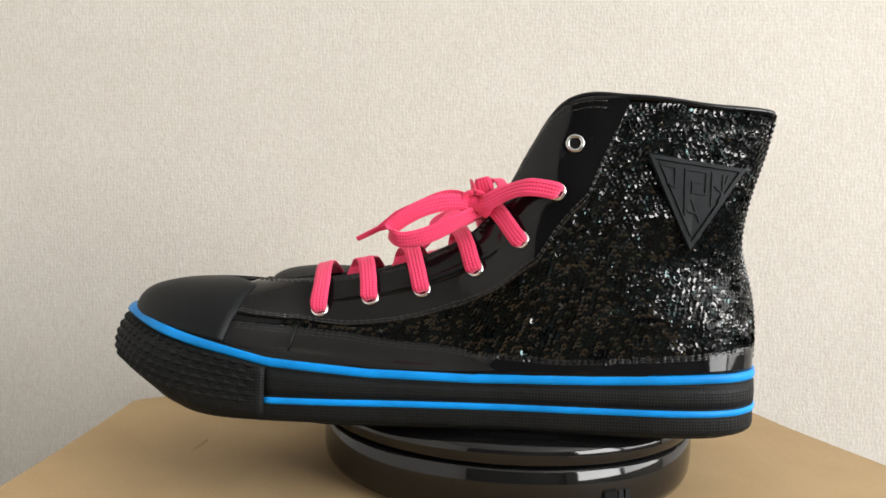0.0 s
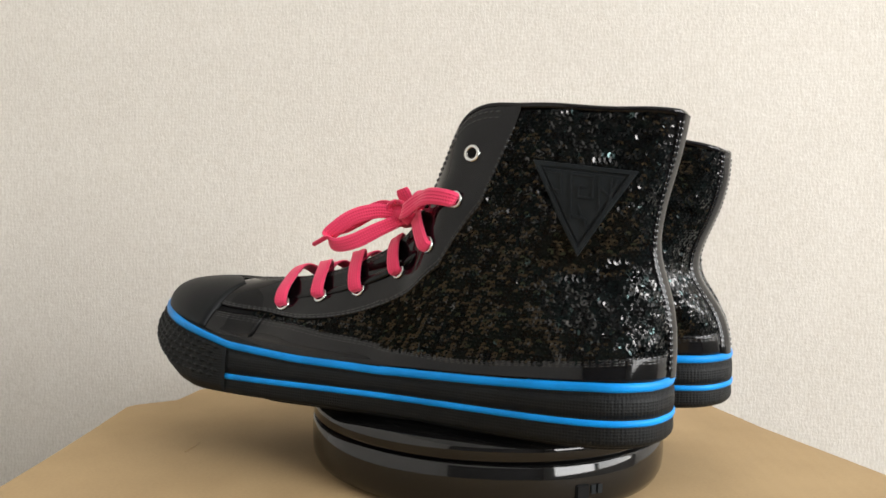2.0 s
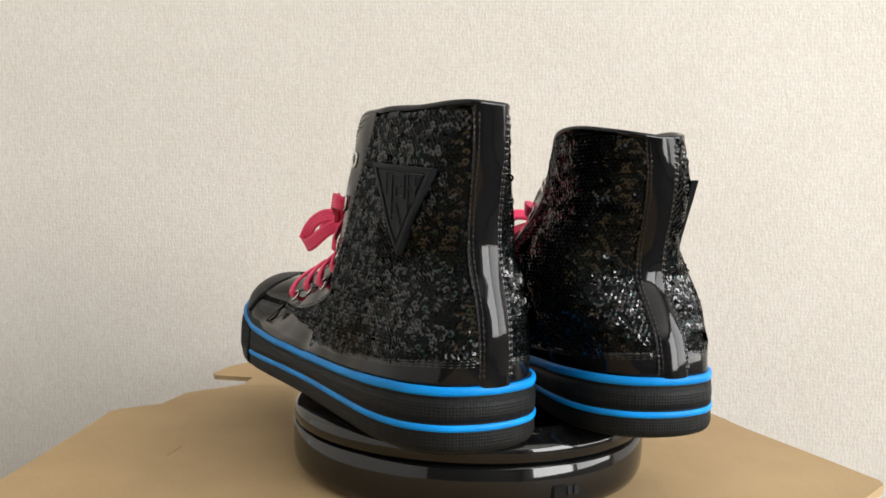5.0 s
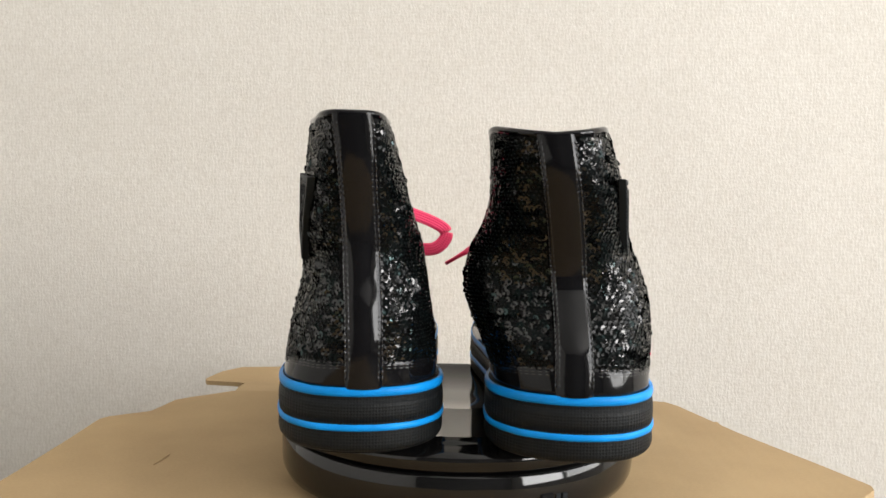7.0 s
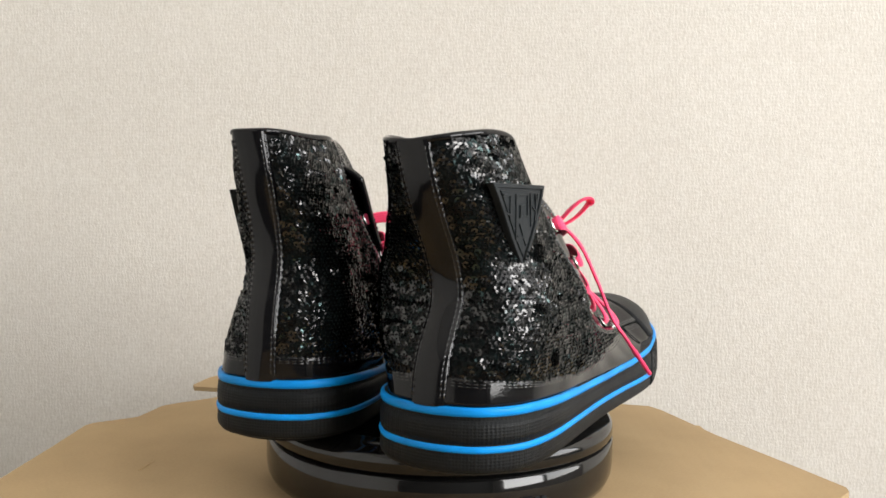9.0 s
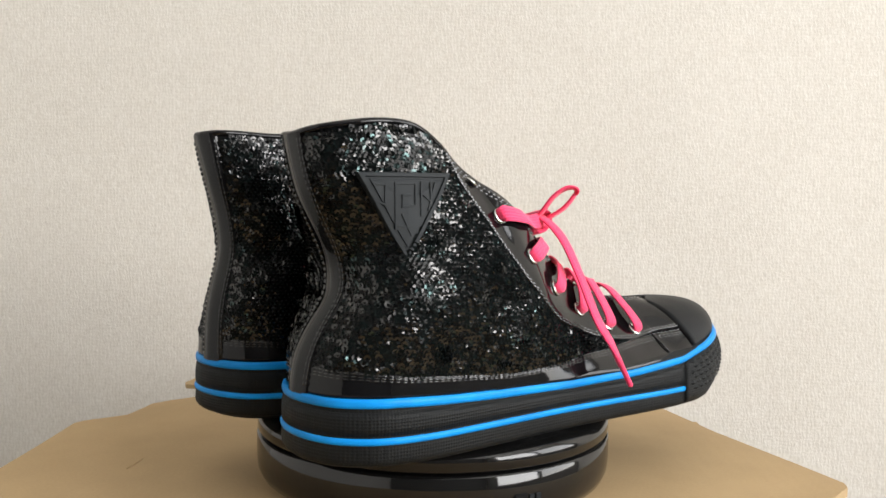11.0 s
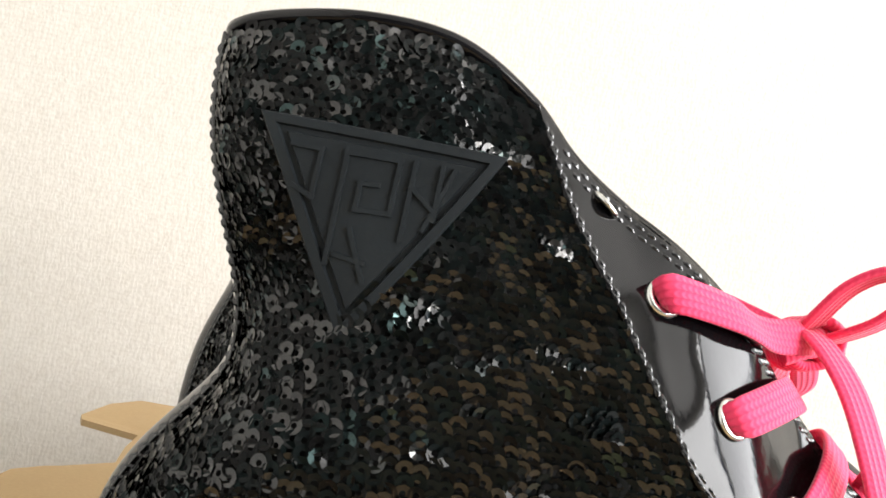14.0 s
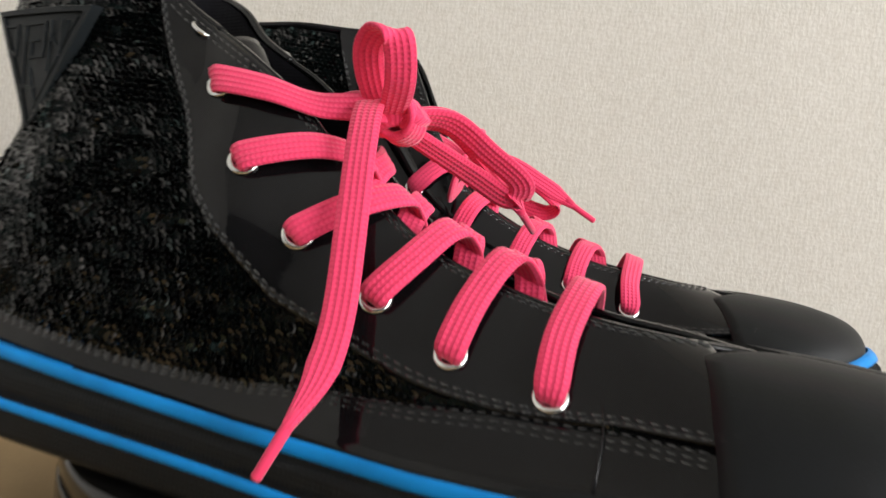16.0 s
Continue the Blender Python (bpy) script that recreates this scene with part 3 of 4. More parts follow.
def sequin_piece():
    n, verts = 10, []
    for r, h in ((SEQ_R, SEQ_CUP), (SEQ_HOLE, 0.0)):
        verts += [(r * math.cos(2 * math.pi * i / n), r * math.sin(2 * math.pi * i / n), h) for i in range(n)]
    return mesh_of("sequin", verts, [(i, (i + 1) % n, n + (i + 1) % n, n + i) for i in range(n)], M_SEQUIN, smooth=False)


SEQUIN = sequin_piece()


def sequins(name, up, fc, side, skip, single=None):
    """Rows of overlapping holed discs sewn over the quarter, each a little askew; every row hides the lower part of the one above."""
    rng = random.Random(11 + side + int(up.pinch * 1e4))
    verts, faces = [], []
    n = 10
    cs = [(math.cos(2 * math.pi * i / n), math.sin(2 * math.pi * i / n)) for i in range(n)]
    pitch, z, row = 0.0023, 0.031, 0
    bright = side * (-1 if up.which == 'right' else 1)
    while z < 0.150:
        run, last, want = 0.0, None, pitch * (0.5 * (row % 2) + 0.12 * rng.random())
        for a in np.linspace(0.010, 0.70, 700):
            lim_hi = 0.985 if a < fc.face[0][0] else fc.face_b(a)
            G = up.grid[side][min(190, int(round(a * 190)))]
            b = float(np.interp(z, G[:, 2], up.gb))
            if not fc.band_b(a) - 0.01 < b < lim_hi - 0.004:
                continue
            p = up.xyz(a, b, side)
            if last is not None:
                run += np.linalg.norm(p - last)
            last = p
            if run < want:
                continue
            want += pitch
            if abs(p[1] - up.xyz(0, b, side)[1]) < 0.0088 and p[0] < 0.05:
                continue
            if skip and skip(p[0], p[2]):
                continue
            m = up.normal(a, b, side)
            # slack cloth: soft creases that run along the rows, finer puckers across them
            at = Vector((p[0] * 38, p[2] * 95, side * 5.0 + up.pinch * 300))
            fold, pucker = noise.noise(at), noise.noise(at * 2.3 + Vector((9, 4, 1)))
            # here and there a short run has flipped out of line
            flip = smooth_step(noise.noise(Vector((p[0] * 85, p[2] * 240, side * 9.0 + up.pinch * 100))), 0.34, 0.46)
            odd = rng.random()
            wild = 0.45 if odd < 0.03 else 0.18 if odd < 0.045 else 0.042
            t1 = np.array([0, 0, 1.0]) - m * m[2]
            t1 /= np.linalg.norm(t1)
            t2 = np.cross(t1, m)
            # discs before the eyelet panel are turned flatter than the cloth to hold off window sheen
            flat = 0.88 * smooth_step(p[0], 0.040, 0.070)
            m = m * (1 - flat) + np.array([-0.18, side, 0.0]) * flat
            m /= np.linalg.norm(m)
            mm = m + t1 * (-0.12 + 0.10 * fold + 0.05 * pucker + 0.12 * flip + rng.gauss(0, wild)) + t2 * (0.14 * pucker + 0.46 * flip * bright + rng.gauss(0, wild))
            mm /= np.linalg.norm(mm)
            e1 = t1 - mm * (t1 @ mm)
            e1 /= np.linalg.norm(e1)
            e2 = np.cross(e1, mm)
            c = p + m * (0.0011 + rng.random() * 0.0003) + t1 * rng.gauss(0, 0.00016) + t2 * rng.gauss(0, 0.00016)
            if single is not None and len(single) < 300 and single_zone(p[0], p[2]):
                single.append(Matrix((Vector(e1), -Vector(e2), Vector(mm))).transposed().to_4x4())
                single[-1].translation = Vector(c)
                continue
            k = len(verts)
            verts += [c + (e1 * x + e2 * y) * SEQ_R + mm * SEQ_CUP for x, y in cs]
            verts += [c + (e1 * x + e2 * y) * SEQ_HOLE for x, y in cs]
            faces += [(k + i, k + (i + 1) % n, k + n + (i + 1) % n, k + n + i) for i in range(n)]
        z += 0.0017
        row += 1
    return mesh_of(name, verts, faces, M_SEQUIN, smooth=False)


def badge(up, side, parent):
    """A moulded triangle, point down, with a raised rim and raised strokes."""
    tri = [(0.0605, 0.1195), (0.0170, 0.1145), (0.0405, 0.0785)] if up.which == 'left' else [(0.0630, 0.1185), (0.0192, 0.1166), (0.0405, 0.0806)]
    c = np.mean(tri, axis=0)

    def on(u, z, off):
        a, b = up.find(u, z, side)
        a0, b0 = up.find(*c, side)
        p0, n0 = up.xyz(a0, b0, side), up.normal(a0, b0, side)
        # a plate: flat, tangent at its middle, curving half as much as the ankle does
        p = up.xyz(a, b, side)
        flat = p - n0 * ((p - p0) @ n0) * 0.75
        return flat + n0 * (off + 0.0022)

    plate = tagged(part("badge", None, parent), label="dark rubber triangle badge with raised strokes")

    def ring(scale):
        return [tuple(c + (np.array(t) - c) * scale) for t in tri]

    def prism(name, outlines, mat=M_BADGE):
        """outlines: list of (points, height), bottom to top; closed by a top face."""
        verts, faces, m = [], [], None
        for pts, h in outlines:
            fine = []
            for i in range(len(pts)):
                p, q = np.array(pts[i]), np.array(pts[(i + 1) % len(pts)])
                for f in np.linspace(0, 1, 8, endpoint=False):
                    fine.append(p + (q - p) * f)
            m = len(fine)
            verts += [on(u, z, h) for u, z in fine]
        faces = grid_faces(len(outlines), m, True)
        verts.append(on(*np.mean(outlines[-1][0], axis=0), outlines[-1][1]))
        top = (len(outlines) - 1) * m
        faces += [(top + i, top + (i + 1) % m, len(verts) - 1) for i in range(m)]
        return tidy(mesh_of(name, verts, faces, mat, smooth=False))

    part("plate", prism("plate", [(ring(1.0), -0.002), (ring(1.0), 0.0008), (ring(0.98), 0.0013), (ring(0.86), 0.0013), (ring(0.84), 0.0004), (ring(0.77), 0.0004), (ring(0.755), 0.0010)]), plate)

    def stroke(pts, w=0.0010):
        verts, faces = [], []
        for i in range(len(pts) - 1):
            p, q = np.array(pts[i]), np.array(pts[i + 1])
            d = (q - p) / np.linalg.norm(q - p)
            s = np.array([-d[1], d[0]]) * w / 2
            p, q = p - d * w / 2, q + d * w / 2
            k = len(verts)
            for h, f in ((0.0005, 1.0), (0.0015, 0.75)):
                verts += [on(*(p + s * f), h), on(*(q + s * f), h), on(*(q - s * f), h), on(*(p - s * f), h)]
            faces += [(k + 4, k + 5, k + 6, k + 7)] + [(k + j, k + (j + 1) % 4, k + 4 + (j + 1) % 4, k + 4 + j) for j in range(4)]
        return tidy(mesh_of("stroke", verts, faces, M_BADGE, smooth=False))

    flip = lambda x, y: (0.0395 - 0.0218 * x, 0.1000 + 0.0155 * y - 0.0022 * x)
    X = 1 if side * parent["turn"] > 0 else -1
    g = lambda pts: [flip(x * X, y) for x, y in pts]
    for pts in ([(-0.62, 0.86), (-0.40, 0.84), (-0.40, 0.30), (-0.55, 0.40)], [(-0.18, -0.40), (-0.20, 0.84), (0.22, 0.82), (0.22, 0.22), (-0.05, 0.22), (-0.05, 0.52), (0.08, 0.52)], [(-0.05, 0.0), (0.12, -0.55)], [(-0.12, -0.30), (0.10, -0.36)],
                [(0.34, 0.82), (0.34, -0.05)], [(0.34, 0.55), (0.56, 0.30)], [(0.56, 0.80), (0.56, 0.22)], [(0.66, 0.78), (0.50, 0.10)]):
        part("stroke", stroke(g(pts)), plate)
    return plate


def shoe(turn, label, **shape):
    """turn: 1 for the left shoe, -1 for the right one (its outer side is then mirrored). The outer side is +v."""
    up = Upper(**shape)
    root = tagged(new("high_top_sneaker"), label=label, category="shoe", group="pair of sneakers")
    root["turn"] = turn
    fc = Facets(up, 1)

    def add(name, me, tag="", kind=""):
        return part(name, me, root, tag, kind)

    # sole
    n = SOLE.n
    ks = [0, 0.03, 0.07, 0.12, 0.3, 0.5, 0.7, 0.85, 1.0]
    verts = [SOLE.at(i, k) for k in ks for i in range(n)]
    faces = grid_faces(len(ks), n, True) + [tuple(range(n))[::-1], tuple(range((len(ks) - 1) * n, len(ks) * n))]
    add("sole", tidy(mesh_of("sole", verts, faces, M_RUBBER)), "thick black rubber sole with fine texture")
    deep = 0.0021 if turn > 0 else 0.0015
    verts = []
    for z, inset in ((0.001, 0.006), (0.0, 0.0055), (-deep + 0.0004, 0.006), (-deep, 0.007)):
        verts += [(*(SOLE.line[i] - SOLE.nrm[i] * (inset + 0.030 * smooth_step(SOLE.line[i][0], 0.19, 0.25))), z) for i in range(n)]
    add("tread", tidy(mesh_of("tread", verts, grid_faces(4, n, True) + [tuple(range(n)), tuple(range(3 * n, 4 * n))[::-1]], M_RUBBER)))
    add("upper_stripe", SOLE.band("upper_stripe", lambda u: 1 - 0.0036 / stripe_z(u), lambda u: 1.0, M_BLUE, toe_proud=0.0026), "bright blue rubber piping")
    add("lower_stripe", SOLE.band("lower_stripe", lambda u: low_stripe(u) / stripe_z(u), lambda u: (low_stripe(u) + 0.0027) / stripe_z(u), M_BLUE, lambda u, v: u < 0.2215), "bright blue rubber stripe")
    add("foxing_strip", SOLE.band("foxing_strip", lambda u: (low_stripe(u) + 0.0036) / stripe_z(u), lambda u: 1 - 0.0052 / stripe_z(u), M_RUBBER, lambda u, v: u < 0.2215, 0.0005), "")
    add("toe_bumper", SOLE.band("toe_bumper", lambda u: 0.06, lambda u: 1 - 0.0040 / stripe_z(u), M_RUBBER, lambda u, v: u >= 0.2185, 0.0013, 8), "black rubber toe bumper with diamond knobs")
    # knobs on the bumper
    verts, faces = [], []
    for r in range(6):
        for i in range(n):
            u, v = SOLE.line[i]
            if u < 0.223 or (i + r) % 2:
                continue
            k = 0.30 + 0.105 * r
            if k > 0.86:
                continue
            h, w = 0.045, 1
            q = len(verts)
            nx, pv = (i + w) % n, (i - w) % n
            verts += [SOLE.at(i, k - h, 0.0013), SOLE.at(nx, k, 0.0013), SOLE.at(i, k + h, 0.0013), SOLE.at(pv, k, 0.0013), SOLE.at(i, k, 0.0023)]
            faces += [(q, q + 1, q + 4), (q + 1, q + 2, q + 4), (q + 2, q + 3, q + 4), (q + 3, q, q + 4)]
    add("bumper_tread", mesh_of("bumper_tread", verts, faces, M_RUBBER, smooth=False), "", "stuff")
    # upper
    A_END = fc.cap_a(0.5) + 0.03
    for side in (1, -1):
        cols = np.linspace(0, min(1, A_END + 0.02), 110)
        rows = [[(a, b) for b in np.linspace(0, 1, 36)] for a in cols]
        verts = [up.xyz(a, b, side) for row in rows for a, b in row]
        f = grid_faces(110, 36)
        add("quarter", mesh_of("quarter", verts, f if side < 0 else [q[::-1] for q in f], M_CLOTH), "black cloth quarter under sequins")
        # lining, a little inside
        rows = [[(a, b) for b in np.linspace(0.15, 1, 24)] for a in np.linspace(0, 0.62, 60)]
        verts = [up.xyz(a, b, side, -0.0022) for row in rows for a, b in row]
        add("lining", mesh_of("lining", verts, grid_faces(60, 24), M_LINING))
        band = [[(a, fc.band_b(a) * f) for f in np.linspace(0, 1, 7)] for a in np.linspace(0, fc.cap_a(0.3) + 0.01, 100)]
        add("mudguard", up.patch("mudguard", band, side, 0.0013, M_PATENT), "black patent leather mudguard band")
        a0, a1 = fc.face[0][0], fc.cap_a(0.8) + 0.012
        cols = np.concatenate([np.linspace(a0, a0 + 0.1, 30), np.linspace(a0 + 0.1, a1, 60)[1:]])
        face = [[(a, fc.face_b(a) + (1 - fc.face_b(a)) * f) for f in np.linspace(0, 1, 22)] for a in cols]
        add("eyelet_facing", up.patch("eyelet_facing", face, side, 0.0019, M_PATENT, 0.0022), "glossy black patent leather eyelet panel")
        cap = [[(fc.cap_a(b) + (1 - fc.cap_a(b)) * f, b) for b in np.linspace(0, 1, 24)] for f in np.linspace(0, 1, 26)]
        add("toe_cap", up.patch("toe_cap", cap, side, 0.0024, M_CAP, 0.0026), "smooth matte black rubber toe cap")
        # stitching
        for d in (0.012, 0.030):
            add("stitching", stitches("stitching", up, [(a, fc.face_b(a) + d * (1.6 if a > 0.5 else 1)) for a in np.linspace(a0 + 0.004 + d * 0.3, a1, 160)], side, 0.0021))
            add("stitching", stitches("stitching", up, [(a, 1 - d * 1.3 - 0.008) for a in np.linspace(a0 + 0.03, a1, 160)], side, 0.0021))
        for d in (0.72, 0.82, 0.93):
            add("stitching", stitches("stitching", up, [(a, fc.band_b(a) * d) for a in np.linspace(0.04, fc.cap_a(0.3), 160)], side, 0.0014, r=0.00030))
        # seam on the vamp side
        add("side_seam", tube("side_seam", [up.xyz(*up.find(u, z, side), side, 0.0016) for u, z in [(0.2115, 0.028), (0.2110, 0.036), (0.2090, 0.042)]], 0.0004, M_PATENT, 5))
        # sequins
        keep = (lambda u, z: 0.024 < u < 0.055 and z > 0.085 + abs(u - 0.0405) * 1.55 and z < 0.114) if side > 0 else None
        loose = [] if side > 0 else None
        add("sequin_layer", sequins("sequin_layer", up, fc, side, keep, loose), "small black glittering sequins", "stuff")
        for m in loose or ():
            add("sequin", SEQUIN).matrix_local = m
        # eyelets
        for k, (u, z) in enumerate(EYELETS[up.which]):
            a, b = up.find(u, z, side)
            m, p = frame_on(up, a, b, side, 0.0022)
            if k == 0 and side > 0 and up.which == "right":
                # the slack top of the panel rolls inwards, so its eyelet faces up
                m, p = pose(0, 0, 0, -8, 34, 0), Vector(up.xyz(a, 0.97, side, 0.0006))
            ob = add("eyelet", RING, "nickel eyelet ring")
            ob.matrix_local = Matrix.Translation(p) @ m
            hole = part("hole", HOLE, ob)
            hole.matrix_local = Matrix.Translation((0, 0, -0.0002))
    # heel strip over the back seam
    bs = np.linspace(0.0, 1.0, 50)
    verts, cols = [], []
    for off in (0.0019,):
        for b in bs:
            wide = 0.0082
            line = []
            for x in np.linspace(-1, 1, 13):
                s = 1 if x >= 0 else -1
                G = np.abs(np.array([up.xyz(a, b, s)[1] - up.xyz(0, b, s)[1] for a in np.linspace(0, 0.12, 25)]))
                a = float(np.interp(abs(x) * wide, np.maximum.accumulate(G), np.linspace(0, 0.12, 25)))
                line.append(up.xyz(a, b, s) + up.normal(max(a, 0.013), b, s) * (off + 0.0011 * (1 - x * x) if abs(x) < 0.99 else 0.0003))
            verts += line
    add("heel_strip", mesh_of("heel_strip", verts, grid_faces(len(bs), 13), M_PATENT), "glossy black patent strip up the heel")
    for s in (1, -1):
        for w in (0.0058, 0.0073):
            path = []
            for b in np.linspace(0.03, 0.985, 70):
                G = np.abs(np.array([up.xyz(a, b, s)[1] - up.xyz(0, b, s)[1] for a in np.linspace(0, 0.12, 25)]))
                path.append((float(np.interp(w, np.maximum.accumulate(G), np.linspace(0, 0.12, 25))), b))
            add("stitching", stitches("stitching", up, path, s, 0.0026 if w < 0.006 else 0.0023, 0.0026, 0.0020, 0.00028))
    # collar binding
    edge = [up.xyz(a, 1.0, 1, 0.0004) for a in np.linspace(fc.face[0][0] + 0.11, 0.0, 60)] + [up.xyz(a, 1.0, -1, 0.0004) for a in np.linspace(0.0, fc.face[0][0] + 0.11, 60)[1:]]
    add("collar_binding", tube("collar_binding", edge, 0.0016, M_PATENT, 8), "black patent collar binding")
    for side in (1, -1):
        edge = [up.xyz(a, 1.0, side, 0.0008) for a in np.linspace(fc.face[0][0] + 0.10, fc.cap_a(0.95), 80)]
        add("facing_edge", tube("facing_edge", edge, 0.0012, M_PATENT, 6))
    # tongue
    mid = spline([(0.084, 0, 0.132), (0.092, 0, 0.121), (0.103, 0, 0.104), (0.117, 0, 0.087), (0.139, 0, 0.0720), (0.164, 0, 0.0625), (0.189, 0, 0.0570), (0.211, 0, 0.0540), (0.233, 0, 0.0520)], 40)
    verts = []
    for i, p in enumerate(mid):
        w = 0.021 - 0.006 * i / 39 if up.which == 'left' else 0.0150 + 0.001 * i / 39
        for x in np.linspace(-1, 1, 15):
            t = 1 - x * x
            h = max(0.0, p[2] - 0.03) / 0.115
            q = 1 if i < 14 else max(0, 1 - (i - 14) / 8)
            verts.append((p[0] - 0.003 * (1 - t), x * w + up.lean * h * h * q, p[2] + 0.003 * t - 0.006 * (1 - t) - 0.002 - (0.012 * h * q + 0.004 if up.which == 'right' else 0)))
    tongue = mesh_of("tongue", verts, grid_faces(40, 15), M_PATENT)
    ob = add("tongue", tongue, "padded black tongue under the laces")
    sol = ob.modifiers.new("thick", "SOLIDIFY")
    sol.thickness, sol.offset = 0.003, -1
    badge(up, 1, root)
    laces(up, root, turn)
    return root


def laces(up, root, turn):
    """Flat pink laces: rungs between the eyelets, a knot, a bow and its tails."""
    W, T = 0.0078, 0.0017
    eye = {}
    for s in (1, -1):
        for i, (u, z) in enumerate(EYELETS[up.which]):
            a, b = up.find(u, z, s)
            here = up.xyz(a, b, s)
            at = min(np.linspace(0.36, 0.76, 121), key=lambda q: np.linalg.norm(up.xyz(q, 1.0, s) - here - np.array([(0.008, 0.014, 0.021, 0.011, 0.004, -0.001, -0.003)[i] if up.which == 'right' else -0.002, 0, 0.0])))
            slide = [up.xyz(a + (at - a) * f, b + (0.985 - b) * f, s, 0.0046) for f in (0.3, 0.65)]
            eye[s, i] = (up.xyz(a, b, s, 0.0005), up.xyz(a, b, s, 0.0048), up.normal(a, b, s), up.xyz(at, 0.985, s, 0.0046), up.xyz(at, 1.0, s), slide)
    along = lambda i: (lambda d: d / np.linalg.norm(d))(eye[1, max(1, i - 1)][0] - eye[1, min(6, i + 1)][0])
    for i in range(6, 1, -1):
        for s in (1, -1):
            hole, out, nn, edge, _, slide = eye[s, i]
            d = along(i)
            if i == 6:
                # one straight bar over the lowest pair
                if s < 0:
                    continue
                hole2, out2, n2, edge2, _, slide2 = eye[-1, 6]
                mid = (edge + edge2) / 2 + np.array([0.002, 0, 0.0050])
                pts = [hole - nn * 0.002, out, slide[1] + nn * 0.001, mid, slide2[1] + n2 * 0.001, out2, hole2 - n2 * 0.002]
                part("lace_rung", ribbon("lace_rung", pts, [d] * 7, W, T, M_LACE, 44, (0.55, 0.55)), root, "flat pink braided shoelace rung")
                continue
            near = 0.5 if i > 3 else 0.75
            rim = eye[-s, i][4] * near + eye[-s, i + 1][4] * (1 - near)
            mid = (edge + rim) / 2
            mid[2] = max(edge[2], rim[2]) + (0.0055 if s > 0 else 0.0035) - (0.0050 if i == 2 else 0.0030 if i == 3 else 0)
            end = rim + np.array([0, s * 0.004, -0.004])
            pre = end + np.array([0, s * 0.005, 0.0055])
            first = slide[1] + nn * 0.001
            pts = [hole - nn * 0.002, out, first, mid * 0.55 + edge * 0.45 + np.array([0, 0, 0.002]), mid * 0.6 + pre * 0.4, end]
            sd = [d, d, d, d, d, d]
            part("lace_rung", ribbon("lace_rung", pts, sd, W, T, M_LACE, 36, (0.55, 0.9)), root, "flat pink braided shoelace rung")
    # knot
    K = np.array((0.130, 0.015, 0.0945) if up.which == 'left' else (0.1400, 0.001, 0.0985))
    for s in (1, -1):
        hole, out, nn, edge, _, slide = eye[s, 1]
        d = along(1)
        sag = 0.0035 if up.which == 'right' and s > 0 else 0.0
        pts = [hole - nn * 0.002, out, out * 0.65 + K * 0.35 + np.array([0, s * 0.005, 0.004 - sag]), out * 0.35 + K * 0.65 + np.array([0, s * 0.005, 0.004 - sag * 1.3]), K + np.array([-0.002, s * 0.007, 0.002]), K + np.array([0.002, s * 0.001, 0.001])]
        part("lace_rung", ribbon("lace_rung", pts, [d, d, d, d, d + np.array([0.2, 0, 0.4]), d], W, T, M_LACE, 32, (0.55, 0.8)), root, "flat pink braided shoelace rung")
    ang = np.linspace(0, 2 * math.pi, 9)
    wrap = [K + np.array([0.0055 * math.sin(a) + 0.003, 0.0035 * math.cos(a) * 0.6, 0.0055 * math.cos(a) + 0.001]) for a in ang]
    part("knot", ribbon("knot", wrap, [(0, 1, 0.15)] * 9, 0.0095, 0.0026, M_LACE, 40), root, "tight pink shoelace knot")
    core = [K + np.array([-0.004, 0, -0.002]), K + np.array([0.001, 0.001, 0.001]), K + np.array([0.006, 0, 0.002]), K + np.array([0.009, 0, -0.001])]
    part("knot", ribbon("knot", core, [(0, 1, 0)] * 4, 0.0080, 0.0070, M_LACE, 16), root)
    for pts, sides, ends, aglet in BOWS[turn]:
        pts = [K + np.array(p) for p in pts]
        part("bow_loop" if not aglet else "lace_tail", ribbon("bow", pts, sides, W, T, M_LACE, 72, ends), root, "pink shoelace bow loop" if not aglet else "loose pink shoelace tail")
        if aglet:
            e = np.array(pts[-1])
            t = e - np.array(pts[-2])
            t /= np.linalg.norm(t)
            part("aglet", tube("aglet", [e - t * 0.004, e, e + t * 0.011, e + t * 0.0115], 0.00135, M_LACE, 8, taper=[1.25, 1.0, 0.9, 0.5]), root, "wrapped pink lace tip")


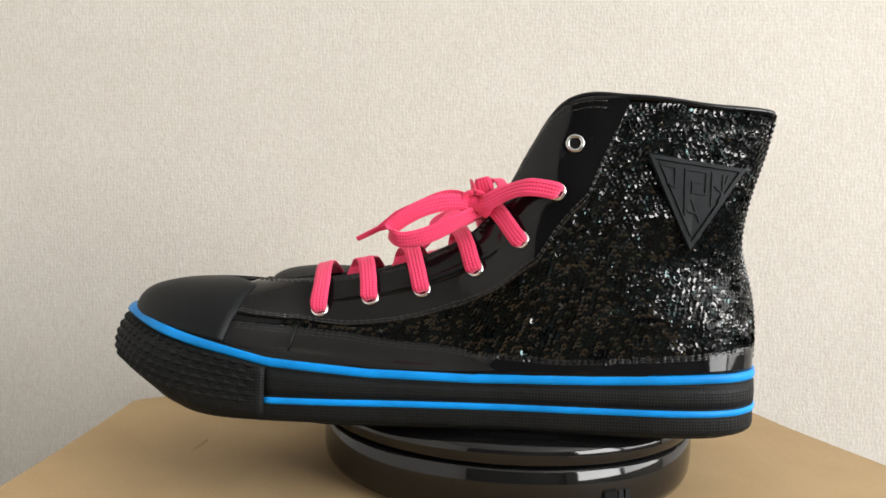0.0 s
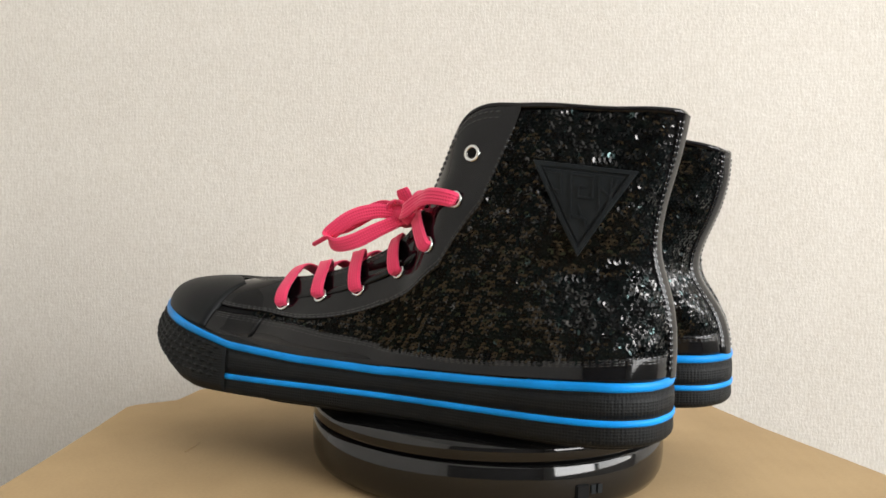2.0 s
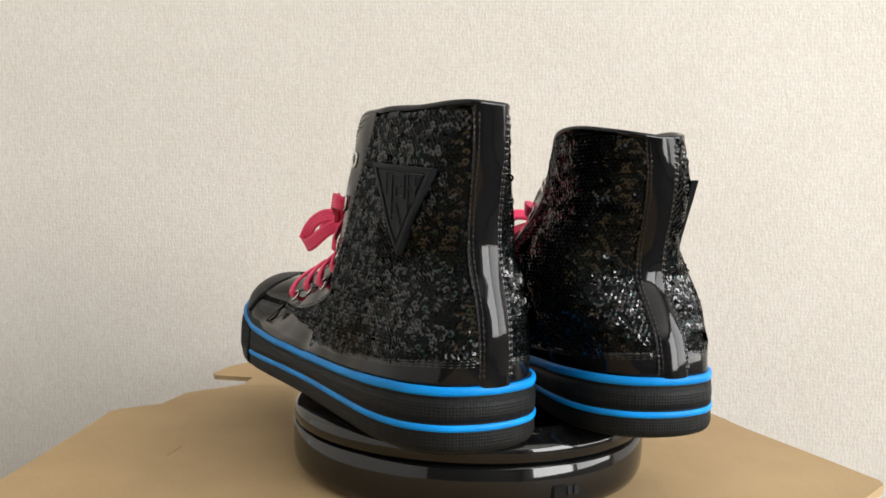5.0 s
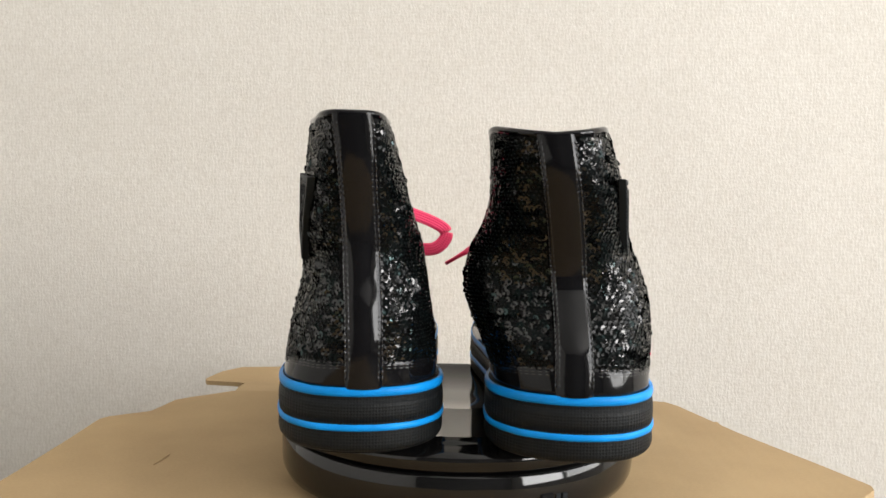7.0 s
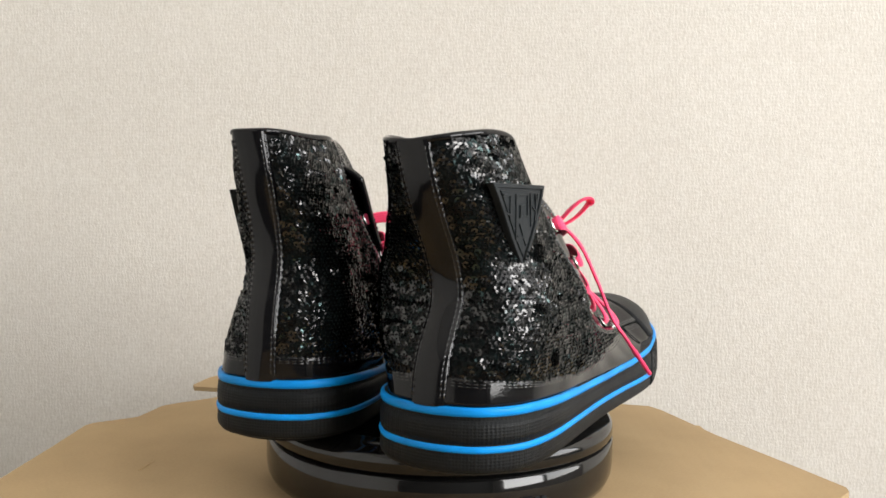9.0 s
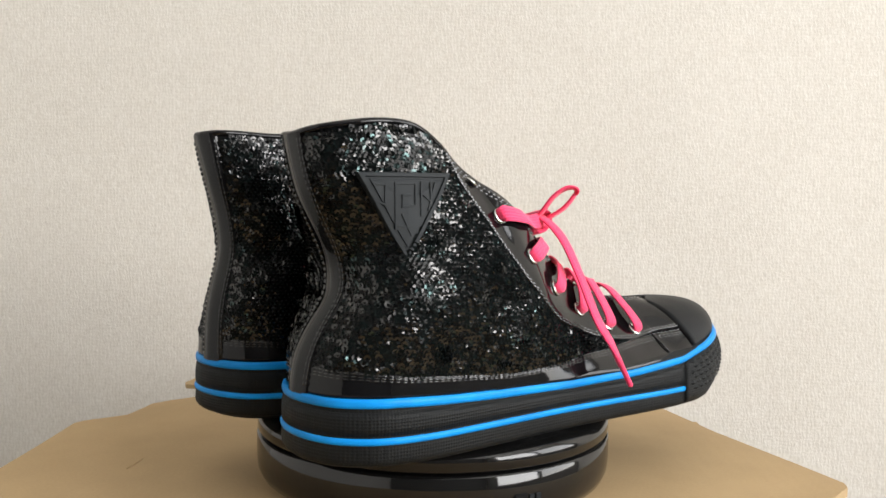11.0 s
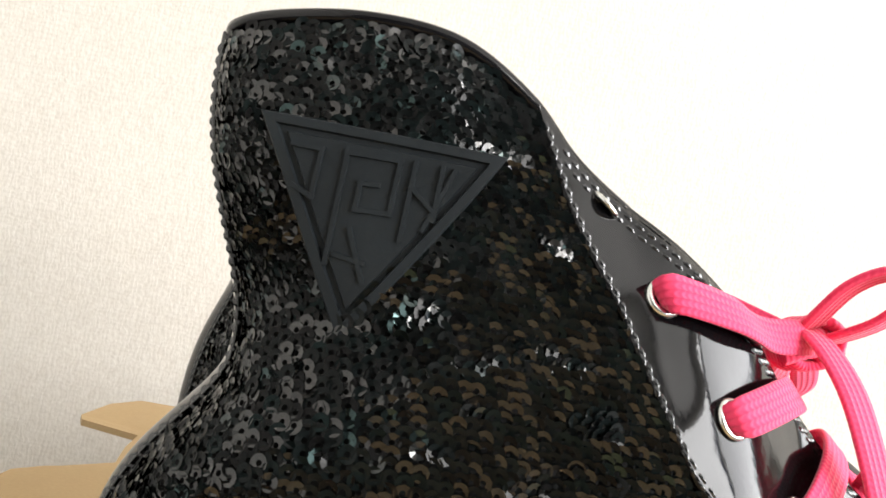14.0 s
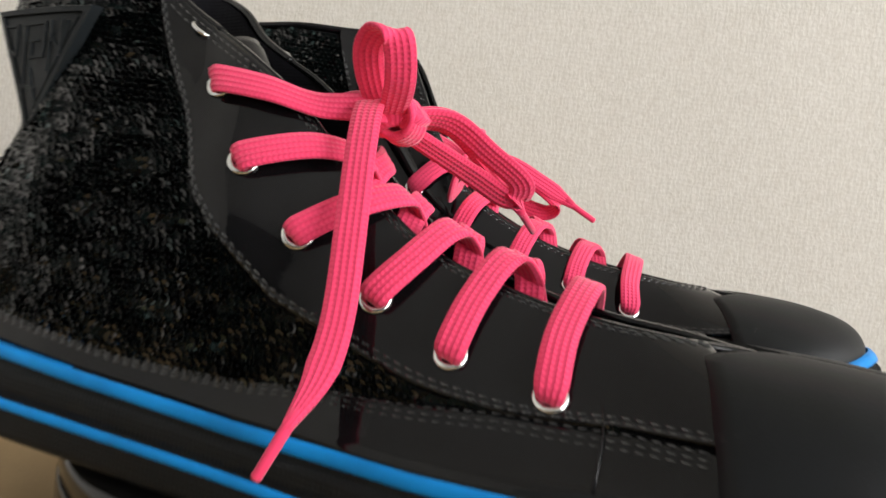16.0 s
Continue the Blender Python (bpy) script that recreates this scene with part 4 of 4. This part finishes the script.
Y, Z = (0, 1, 0), (0, 0, 1)
BOWS = {
    1: [  # a long loop over the vamp on the outer side, its tail beside it, a loop hanging on the inner side
        ([(0, 0, 0), (0.012, 0.006, 0.002), (0.025, 0.009, -0.001), (0.035, 0.010, -0.007), (0.0395, 0.010, -0.0115), (0.035, 0.011, -0.0155), (0.024, 0.011, -0.0135), (0.011, 0.008, -0.007), (0.002, 0.002, -0.002)], [(0.3, 0.15, 1)] * 3 + [(0.1, 0.5, 1)] * 3 + [(0.2, 0.3, 1)] * 3, (0.8, 0.8), False),
        ([(0, 0, 0), (0.004, -0.020, 0.010), (0.004, -0.040, 0.009), (0.004, -0.061, 0.001), (0.002, -0.064, -0.006), (0.0, -0.055, -0.013), (0.0, -0.035, -0.010), (0.0, -0.012, -0.004), (0, -0.002, -0.001)], [(0.35, 0.1, 1)] * 3 + [(0.3, 0.3, 1)] * 3 + [(0.35, 0.1, 1)] * 3, (0.8, 0.8), False),
        ([(0, 0, 0), (0.014, -0.001, 0.004), (0.031, -0.001, -0.003), (0.046, 0.000, -0.0110)], [(0.2, 0.4, 1)] * 4, (0.8, 0.35), True),
        ([(0, 0, 0.001), (-0.002, 0.003, 0.006), (-0.001, 0.005, 0.010), (0.000, 0.006, 0.013)], [(1, 0, 0)] * 4, (0.8, 0.8), False),
    ],
    -1: [  # one loop standing up, a long tail down the outer side, loop and tail on the inner side
        ([(0, 0, 0), (-0.001, 0.008, 0.007), (0.000, 0.015, 0.0145), (0.0045, 0.0195, 0.0185), (0.0100, 0.0205, 0.0170), (0.0090, 0.014, 0.009), (0.0045, 0.006, 0.003), (0.001, 0.001, 0.0)], [(-0.8, 0.6, 0.1)] * 8, (0.8, 0.8), False),
        ([(0, 0, 0.001), (-0.001, 0.008, 0.003), (0.003, 0.018, -0.007), (0.0075, 0.0265, -0.026), (0.0115, 0.0345, -0.047), (0.0130, 0.0425, -0.0590), (0.0115, 0.0500, -0.0685)], [(0.9, -0.5, 0.2)] * 2 + [(1, -0.35, 0.25)] * 3 + [(0.9, -0.5, 0.3)] * 2, (0.8, 0.3), True),
        ([(0, 0, 0), (0.012, -0.012, 0.003), (0.022, -0.024, -0.004), (0.030, -0.034, -0.011), (0.026, -0.038, -0.016), (0.016, -0.026, -0.010), (0.004, -0.006, -0.002)], [(0.8, 0.3, 0.6)] * 7, (0.8, 0.8), False),
        ([(0, 0, 0), (0.011, -0.018, 0.003), (0.020, -0.040, -0.008), (0.025, -0.060, -0.020)], [(0.5, 0.3, 0.8)] * 4, (0.8, 0.3), True),
    ],
}

shoe_left = shoe(1, "black sequin high-top sneaker with pink laces tied in a bow", which="left", pinch=0.011, pinch_z=0.086, pinch_w=0.026, lean=0.007, bulge=(-0.002, 0.001), waist=(0.0050, 0.069))
shoe_right = shoe(-1, "black sequin high-top sneaker, long loose pink lace end hanging", which="right", pinch=0.0205, pinch_z=0.072, pinch_w=0.022, lean=-0.0125, bulge=(0.004, 0.015), waist=(0.0065, 0.088))

HOME = {}
HOME["left"] = (shoe_left, Matrix.Translation((0.1152, -0.0507, 0.0404)) @ pose(0, 0, 0, 0, 0, 182.2))
HOME["right"] = (shoe_right, Matrix.Translation((0.1286, 0.0340, 0.0398)) @ pose(0, 0, 0, 0, 0, 169.9) @ pose(0, 0, 0, 0, 0.2, 0))


def mirror_parts(root):
    """Turn a left shoe into a right one: reflect each part across the shoe's long axis."""
    seen = {}
    F = Matrix.Diagonal((1, -1, 1, 1))
    for ob in root.children_recursive:
        m = ob.matrix_basis.copy()
        if ob.data is not None:
            if ob.data.name not in seen:
                me = ob.data.copy()
                me.transform(F)
                me.flip_normals()
                seen[ob.data.name] = me
            ob.data = seen[ob.data.name]
        ob.matrix_basis = F @ m @ F
    return root


mirror_parts(shoe_right)


def motions():
    """The plate turns with the pair on it; nothing else moves."""
    ts = [i * 0.5 for i in range(33)]
    turn = lambda t: pose(0, 0, 0, 0, 0, -SPIN * t)
    walk(platter, [(t, turn(t)) for t in ts])
    for ob, home in HOME.values():
        walk(ob, [(t, turn(t) @ home) for t in ts])


motions()
